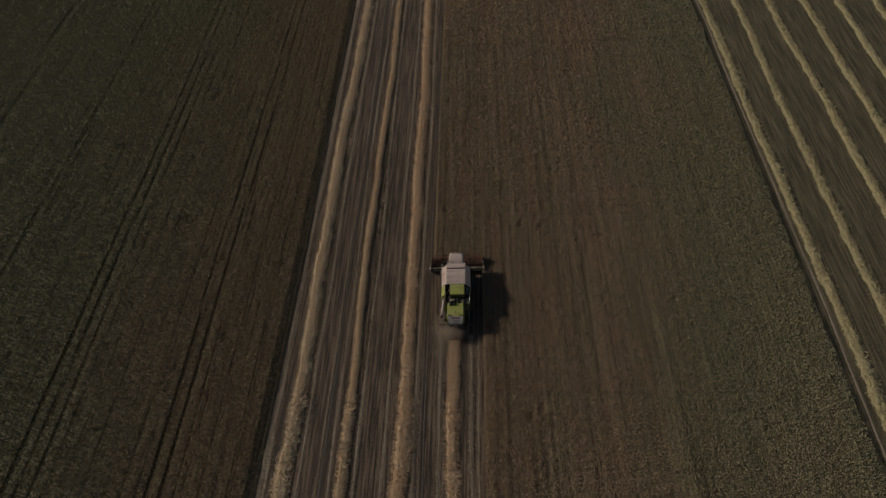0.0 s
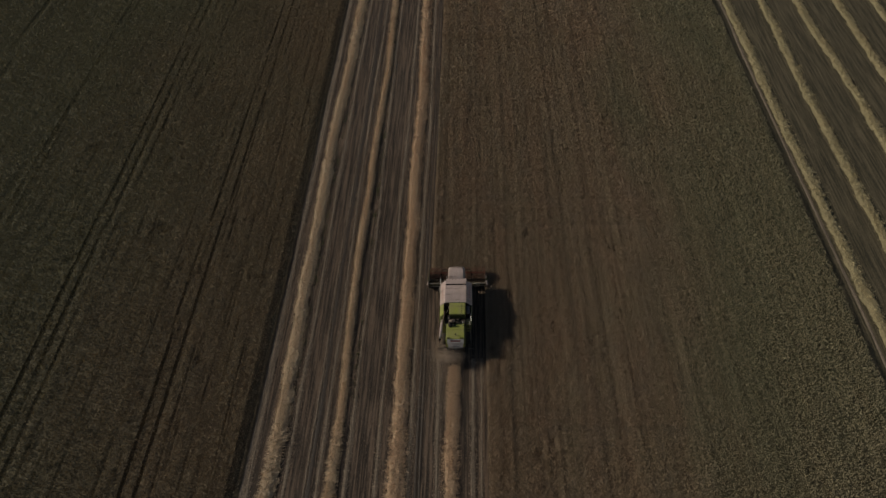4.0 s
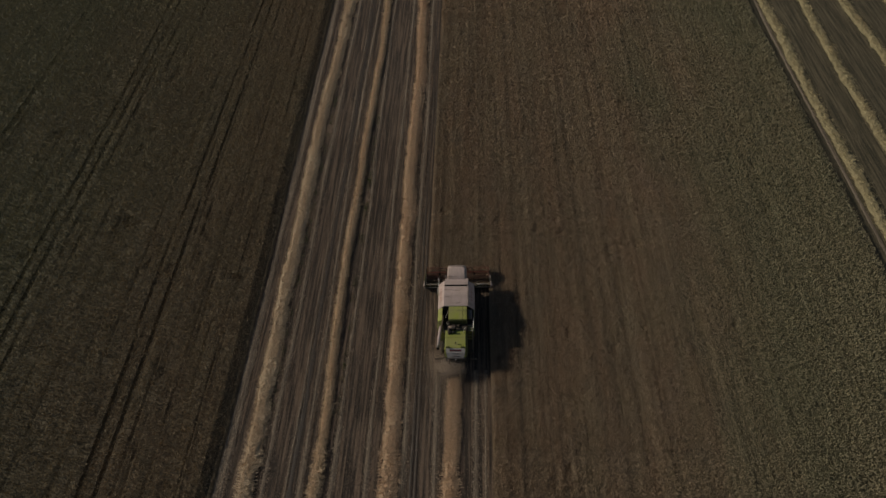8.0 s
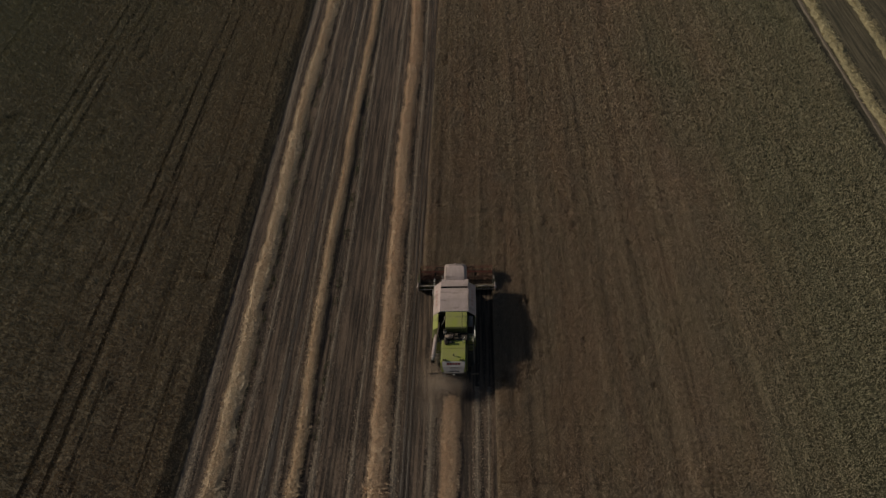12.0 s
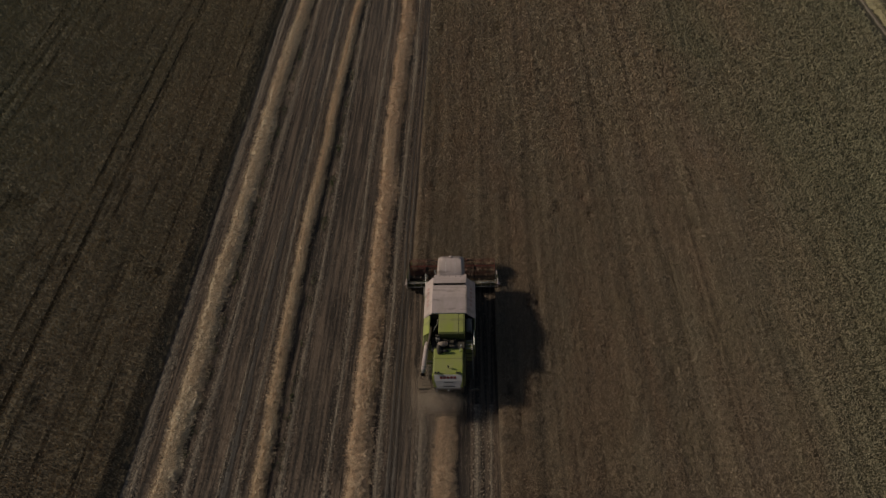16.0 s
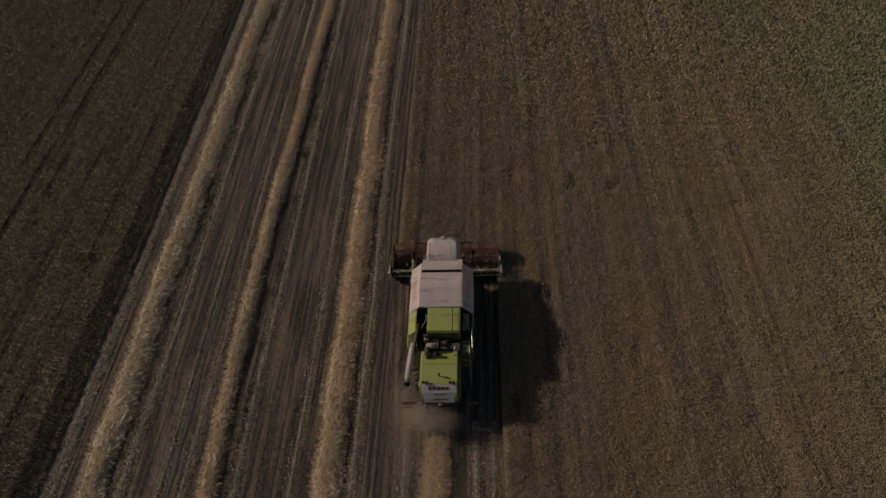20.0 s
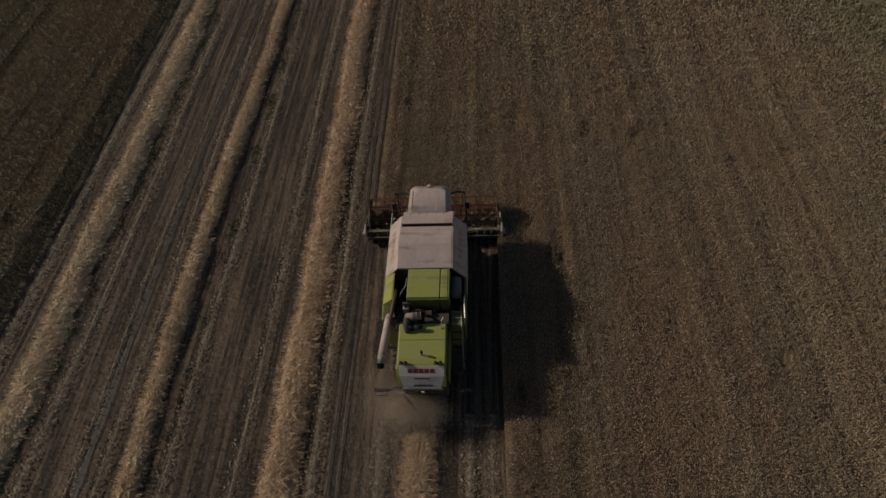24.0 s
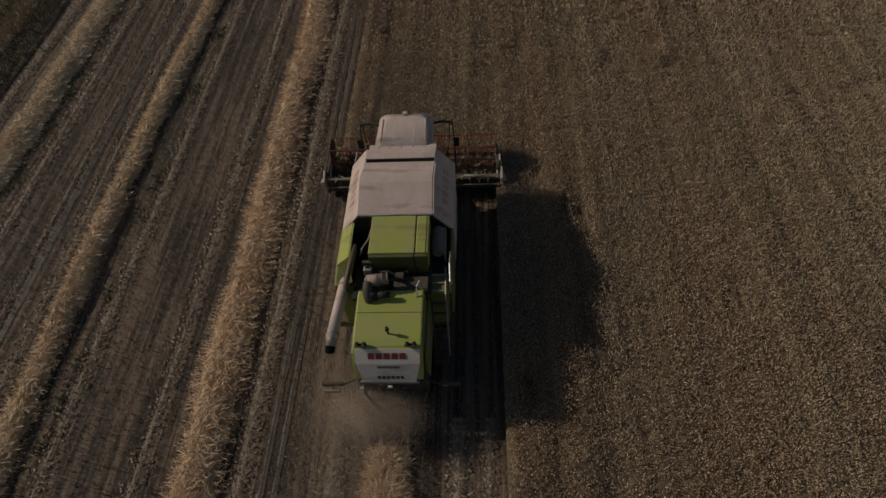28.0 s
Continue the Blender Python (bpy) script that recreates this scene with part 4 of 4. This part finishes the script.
def on_tail(x, u):
    """A place on the tail door: u from 0 at the top to 1 at the foot."""
    if u < 0.42:
        f = u / 0.42
        y, z = TOPY + (-8.40 - TOPY) * f, TOPZ + (2.72 - TOPZ) * f
    else:
        f = (u - 0.42) / 0.58
        y, z = -8.40 + (LOWY + 8.40) * f, 2.72 + (LOWZ - 2.72) * f
    return Vector((x, y - 0.026, z + 0.006))


def bar(x0, x1, u0, u1, material, name, label):
    bm = bmesh.new()
    bm.faces.new([bm.verts.new(p) for p in (on_tail(x0, u0), on_tail(x1, u0), on_tail(x1, u1), on_tail(x0, u1))])
    bmesh.ops.solidify(bm, geom=bm.faces[:], thickness=0.006)
    part(name, bm, material, tail, label)


for k in range(5):
    bar(-0.50 + 0.205 * k, -0.50 + 0.205 * k + 0.165, 0.11, 0.28, LOGO, "logo_block", "red lettering block")
bar(-0.28, 0.30, 0.49, 0.57, GREY, "lettering_bar", "grey lettering bar")
for k in range(6):
    bar(-0.30 + 0.12 * k, -0.30 + 0.12 * k + 0.095, 0.84, 0.94, INK, "lettering_bar", "dark lettering bar")
part("bumper", box(-0.78, 0.78, -8.70, -8.50, 2.08, 2.19, 0.03), SLATE, combine, "dark grey tail bumper")
part("tail_strip", box(-0.72, 0.72, -8.672, -8.60, 2.19, 2.215, 0.006), GREY, combine, "thin pale strip over the bumper")
part("plate_lamp", box(-0.06, 0.06, -8.76, -8.70, 1.98, 2.08, 0.015), LAMP, combine)

# straw outlet, spreader and rear lights
part("straw_hood", prism([(-6.3, 0.6), (-6.3, 2.5), (-8.3, 2.4), (-8.5, 2.05), (-8.35, 0.7)], -0.92, 0.92, "x", 0.03), DARK, combine, "dark straw outlet hood")
part("spreader", prism([(-8.1, 0.75), (-8.1, 1.2), (-8.75, 1.05), (-8.80, 0.7)], -0.72, 0.72, "x", 0.02), DARK, combine)
for s in (-1, 1):
    bracket = part("light_arm", pipe([(s * 0.85, -8.45, 2.0), (s * 1.25, -8.62, 1.95), (s * 1.85, -8.62, 1.95)], 0.025), DARK, combine)
    part("light_board", box(min(s * 1.28, s * 1.84), max(s * 1.28, s * 1.84), -8.66, -8.58, 1.90, 2.03, 0.01), DARK, bracket, "dark rear light board")
    if s < 0:
        part("lower_board", box(-1.78, -1.36, -8.78, -8.70, 1.74, 1.86, 0.01), RUST, bracket, "dusty brown lower light board")
        part("board_stay", pipe([(-1.55, -8.64, 1.95), (-1.55, -8.74, 1.80)], 0.018), DARK, bracket)
    part("rear_lens", box(s * 1.70 - 0.1, s * 1.70 + 0.1, -8.68, -8.66, 1.92, 2.01, 0.01), DARK, bracket, "grimy rear lens")
    part("indicator", box(s * 1.45 - 0.06, s * 1.45 + 0.06, -8.68, -8.66, 1.92, 2.01, 0.01), RUST, bracket, "grimy indicator lens")
strut = part("folding_strut", pipe([(-0.72, -8.60, 2.05), (-0.74, -8.78, 1.85), (-0.30, -9.15, 1.30)], 0.035), RUST, combine, "dusty tan folded strut")
for k in range(3):
    part("reflector", box(-0.79, -0.67, -8.80, -8.74, 1.82 + 0.09 * k, 1.87 + 0.09 * k, 0.01), GREY, strut)

# unloading auger folded along the side
auger = part("unloading_auger", rod((-1.28, -4.9, 2.92), (-1.52, -7.75, 2.88), 0.155, 24), WHITE, combine, "white unloading auger tube folded back", True)
for f in (0.42, 0.95):
    p = Vector((-1.28, -4.9, 2.92)).lerp(Vector((-1.52, -7.75, 2.88)), f)
    part("auger_band", rod(p, p + Vector((-0.004, -0.05, 0)), 0.165, 24), GREY, auger)
part("auger_elbow", rod((-1.24, -4.5, 2.85), (-1.28, -4.95, 2.92), 0.19, 20), VOID, auger)
part("spout", rod((-1.50, -7.55, 2.885), (-1.55, -7.92, 2.76), 0.157, 20, 0.135), GREY, auger, "dull grey spout of the auger", True)
# Closed black cone; the shade inside the opening is its colour.
part("spout_mouth", rod((-1.552, -7.925, 2.76), (-1.575, -8.06, 2.66), 0.137, 16, 0.12), VOID, auger, "open spout mouth, inner shade painted black")
part("spout_flap", prism([(-1.70, -7.80), (-1.64, -7.78), (-1.62, -8.20), (-1.70, -8.26)], 2.60, 2.625, "z", 0.0), SOOT, auger, "brown rubber flap")
part("auger_rest", box(-1.62, -0.92, -7.25, -7.17, 2.6, 2.72, 0.01), OLIVE, combine)


# wheels: lugged tyres on green rims
def wheel(x, y, radius, width, lugs):
    w = width / 2
    hub = radius * 0.55
    prof = [(hub, -w * 0.8), (radius * 0.86, -w), (radius * 0.97, -w * 0.8), (radius * 0.97, w * 0.8), (radius * 0.86, w), (hub, w * 0.8)]
    ob = part("wheel", lathe([(0.05, -w * 0.35), (hub * 0.6, -w * 0.35), (hub, -w * 0.7), (hub, w * 0.7), (hub * 0.6, w * 0.35), (0.05, w * 0.35)], (x, y, radius)), OLIVE, combine, "green rim with lugged black tyre", True)
    tyre = part("tyre", lathe(prof, (x, y, radius)), RUBBER, ob, "worn black lugged tyre", True)
    for k in range(lugs):
        for s in (-1, 1):
            a = 2 * math.pi * (k + (0.5 if s > 0 else 0)) / lugs
            lug = box(-0.03, 0.03, -w * 0.52, w * 0.52, -0.03, 0.03, 0.0)
            m = Matrix.Translation((x + s * w * 0.48, y, radius)) @ Matrix.Rotation(a, 4, "X") @ Matrix.Translation((0, 0, radius * 0.975)) @ Matrix.Rotation(radians(90 - 40 * s), 4, "Z")
            bmesh.ops.transform(lug, matrix=m, verts=lug.verts[:])
            part("lug", lug, RUBBER, ob)
    part("hub", rod((x - w * 0.45, y, radius), (x + w * 0.45, y, radius), hub * 0.3, 16), GREY, ob)


for s in (-1, 1):
    wheel(s * 1.34, -2.05, 0.86, 0.66, 18)
    wheel(s * 1.22, -6.75, 0.58, 0.44, 14)
part("front_axle", rod((-1.1, -2.05, 0.86), (1.1, -2.05, 0.86), 0.14, 14), DARK, combine)
part("rear_axle", rod((-1.05, -6.75, 0.58), (1.05, -6.75, 0.58), 0.10, 14), DARK, combine)
part("feeder_house", prism([(-1.6, 0.9), (-1.6, 1.5), (0.0, 0.90), (0.0, 0.35)], -0.68, 0.68, "x", 0.03), OLIVE, combine, "green feeder house")

# ---- header: cutting table, auger and reel, carried on the feeder house ----
W = 3.2
# The back wall's shade is painted in with the darker green.
part("header_back", box(-W, W, -0.08, 0.0, 0.30, 0.90, 0.012), SHADE, combine, "dusty green header back wall with painted shade")
part("header_beam", box(-W, W, -0.16, -0.05, 0.86, 0.93, 0.015), GREY, combine, "pale grey top beam of the header")
part("lower_bar", box(-W, W + 0.08, -0.34, -0.30, 0.66, 0.70, 0.008), GREY, combine, "thin pale lower bar of the header")
for x in (-2.9, -1.2, 1.2, 2.9):
    part("bar_bracket", box(x - 0.02, x + 0.02, -0.31, -0.07, 0.66, 0.70, 0.0), DARK, combine)
part("header_tube", rod((-W, -0.16, 0.42), (W, -0.16, 0.42), 0.07, 12), DARK, combine)
part("header_floor", prism([(-0.06, 0.30), (0.5, 0.16), (1.25, 0.10), (1.25, 0.13), (0.5, 0.20), (-0.06, 0.36)], -W, W, "x", 0.0), SOOT, combine, "worn dusty header floor")
part("knife_bar", box(-W, W, 1.24, 1.32, 0.09, 0.14, 0.006), STEEL, combine)
for k in range(42):
    x = -W + 0.076 + 0.1524 * k
    part("knife_finger", prism([(x - 0.03, 1.30), (x + 0.03, 1.30), (x, 1.45)], 0.095, 0.125, "z", 0.0), STEEL, combine)
screw = part("feed_auger", rod((-W + 0.08, 0.52, 0.55), (W - 0.08, 0.52, 0.55), 0.15, 18), SOOT, combine, "brown feed auger with spiral flights", True)
for s in (-1, 1):
    flight, ring = bmesh.new(), []
    for k in range(121):
        a = 2 * math.pi * k / 24 * s
        x = s * (W - 0.12 - 2.45 * k / 120)
        ring.append([flight.verts.new((x, 0.52 + q * math.cos(a), 0.55 + q * math.sin(a))) for q in (0.14, 0.29)])
    for p, q in zip(ring, ring[1:]):
        flight.faces.new((p[0], p[1], q[1], q[0]))
    part("auger_flight", flight, SOOT, screw)
for s in (-1, 1):
    end = part("end_panel", prism([(-0.12, 0.12), (-0.12, 1.02), (0.35, 1.12), (1.30, 0.62), (1.95, 0.18), (1.95, 0.10), (1.2, 0.06)], s * W, s * (W + 0.06), "x", 0.012), SHADE, combine, "header end panel in the painted-shade green")
    part("crop_divider", prism([(1.6, 0.08), (1.6, 0.42), (2.45, 0.12)], s * W - 0.04, s * W + 0.10, "x", 0.02), OLIVE, end, "pointed crop divider")
    part("end_guard", prism([(-0.30, 0.35), (-0.30, 0.95), (0.12, 1.15), (0.12, 0.30)], s * (W + 0.005), s * (W + 0.09), "x", 0.02), WHITE, end, "white header end guard")
    wedge = [(s * W, -0.22), (s * (W + 0.22), -0.22), (s * (W + 0.05), 0.38), (s * W, 0.38)]
    part("corner_wedge", prism(wedge, 0.70, 0.86, "z", 0.012), WHITE, end, "white header corner wedge")
    part("divider_rod", pipe([(s * (W + 0.10), -0.05, 0.92), (s * (W + 0.06), 0.9, 1.16), (s * (W + 0.02), 1.9, 0.85), (s * W, 2.35, 0.25)], 0.012), DARK, end, "thin dark crop divider rod")
    part("reel_arm", box(s * (W - 0.10) - 0.04, s * (W - 0.10) + 0.04, 0.02, 1.30, 1.05, 1.17, 0.015), DARK, combine, "dark reel support arm")
    part("arm_ram", rod((s * (W - 0.10), 0.1, 0.75), (s * (W - 0.10), 0.75, 1.08), 0.03, 10), STEEL, combine)
part("end_post", box(W - 0.04, W + 0.02, 0.38, 0.76, 1.10, 1.19, 0.012), WHITE, combine, "short white post on the header end")
part("header_rail", pipe([(-1.85, -0.12, 0.9), (-1.85, -0.14, 1.75), (-1.72, -0.12, 1.85), (-1.62, -0.12, 1.75)], 0.022), STEEL, combine, "bright header hose bracket")
for x0, x1 in ((0.85, 1.6), (1.9, 2.6)):
    part("header_hose", pipe([(x0, -0.14, 0.98), ((x0 + x1) / 2, -0.22, 1.05), (x1, -0.11, 0.97)], 0.025), STEEL, combine)
for k, x in enumerate((-2.7, -2.2, -1.5, 1.5, 2.1, 2.75)):
    part("back_rib", box(x - 0.03, x + 0.03, -0.19, -0.08, 0.45, 0.80, 0.008), GREY, combine)

one = rod((0, 0, 0), (0, 0.05, -0.30), 0.016, 4)
TINE = bpy.data.meshes.new("tine")
one.to_mesh(TINE)
one.free()
TINE.materials.append(RED)
RY, RZ, RR = 1.18, 1.12, 0.52
reel = part("reel", rod((-W + 0.12, RY, RZ), (W - 0.12, RY, RZ), 0.045, 14), RED, combine, "red pick-up reel with tines")
for k in range(6):
    a = 2 * math.pi * k / 6 + 0.3
    y, z = RY + RR * math.cos(a), RZ + RR * math.sin(a)
    part("reel_bat", rod((-W + 0.14, y, z), (W - 0.14, y, z), 0.018, 8), WORN, reel, "dark rusty reel bat")
    for i in range(50):
        x = -W + 0.22 + (2 * W - 0.44) * i / 49
        tine = new("tine", TINE)
        tine.parent, tine.location = reel, (x, y, z)
    for x in np.linspace(-W + 0.16, W - 0.16, 7):
        part("reel_spoke", rod((x, RY, RZ), (x, y, z), 0.012, 6), RED, reel)

for s in (-1, 1):
    disc = prism([(RY + 0.46 * math.cos(a), RZ + 0.46 * math.sin(a)) for a in np.linspace(0, 2 * math.pi, 18, endpoint=False)], s * (W - 0.13), s * (W - 0.115), "x", 0.0)
    part("reel_end", disc, DARK, reel, "dark reel end plate")

# cut wheat lying on the header table and running into the feed auger
r = np.random.default_rng(18)
n = 5000
px = r.uniform(-W + 0.1, W - 0.1, n)
py = r.uniform(0.15, 1.5, n)
pz = 0.20 + 0.34 * np.clip(1.25 - np.abs(py - 0.75), 0.2, 1) * r.uniform(0.3, 1.0, n)
v, q = blades(np.column_stack([px, py, pz]), (0.15, 0.45), (0.012, 0.026), (30, 100), 19)
# The darker stubble tone paints in the shadow inside the header.
tagged(new("cut_wheat", mesh_of("cut_wheat", v, q, STUBBLE)), "freshly cut brown wheat lying on the header table", "wheat", kind="stuff")

# bits of straw caught on the header's rear beam
n = 270
px = np.concatenate([r.uniform(1.0, W, 220), r.uniform(-W, -1.7, 50)])
v, q = blades(np.column_stack([px, r.normal(-0.10, 0.06, n), np.full(n, 0.945)]), (0.08, 0.24), (0.009, 0.017), (80, 97), 23)
tagged(new("caught_straw", mesh_of("caught_straw", v, q, TREAD)), "pale straw bits caught on the header beam", "straw", kind="stuff")

# straw falling from the outlet onto the new windrow
r = np.random.default_rng(8)
n = 200
f = r.uniform(0, 1, n)
narrow = r.uniform(0, 1, n) < 0.8
fx = np.where(narrow, 0.32 + r.normal(0, 0.10, n), -0.1 + r.normal(0, 0.36, n))
fall = np.column_stack([fx, -8.9 - 1.2 * f + r.normal(0, 0.12, n), 1.1 - 0.95 * f ** 1.6 + r.normal(0, 0.07, n)])
v, q = blades(fall, (0.12, 0.35), (0.007, 0.013), (50, 130), 9)
tagged(new("falling_straw", mesh_of("falling_straw", v, q, STRAW)), "loose golden straw pouring from the harvester outlet", "straw", kind="stuff")

# chaff and dust hanging in the air behind the outlet, as fine flakes
n = 110000
f = r.beta(0.9, 2.0, n)
dust = np.column_stack([-1.25 - 1.1 * f + r.normal(0, 0.95, n) * (0.85 + 0.6 * f), -8.5 - 8.5 * f + r.normal(0, 0.3, n), np.abs(r.normal(0.1, 0.5, n)) * (1 - 0.4 * f) + 0.06])
v, q = blades(dust, (0.006, 0.011), (0.012, 0.018), (0, 180), 10, pointed=True)
k = 70000
puff = np.column_stack([-1.75 + r.normal(0, 0.6, k), -8.0 + r.normal(0, 0.75, k), np.abs(r.normal(0.2, 0.3, k)) + 0.05])
w, p = blades(puff, (0.006, 0.011), (0.012, 0.018), (0, 180), 12, pointed=True)
v, q = np.concatenate([v, w]), np.concatenate([q, p + len(v)])
k = 95000
puff = np.column_stack([-0.30 + r.normal(0, 0.55, k), -9.1 + r.normal(0, 0.32, k), np.abs(r.normal(0.95, 0.42, k)) + 0.05])
w, p = blades(puff, (0.006, 0.011), (0.012, 0.018), (0, 180), 13, pointed=True)
v, q = np.concatenate([v, w]), np.concatenate([q, p + len(v)])
k = 40000
puff = np.column_stack([-0.80 + r.normal(0, 0.42, k), -8.85 + r.normal(0, 0.26, k), np.abs(r.normal(0.9, 0.40, k)) + 0.05])
w, p = blades(puff, (0.006, 0.011), (0.012, 0.018), (0, 180), 15, pointed=True)
v, q = np.concatenate([v, w]), np.concatenate([q, p + len(v)])
tagged(new("chaff_dust", mesh_of("chaff_dust", v, q, DUST)), "fine brown chaff dust drifting behind the harvester", "dust", kind="stuff")
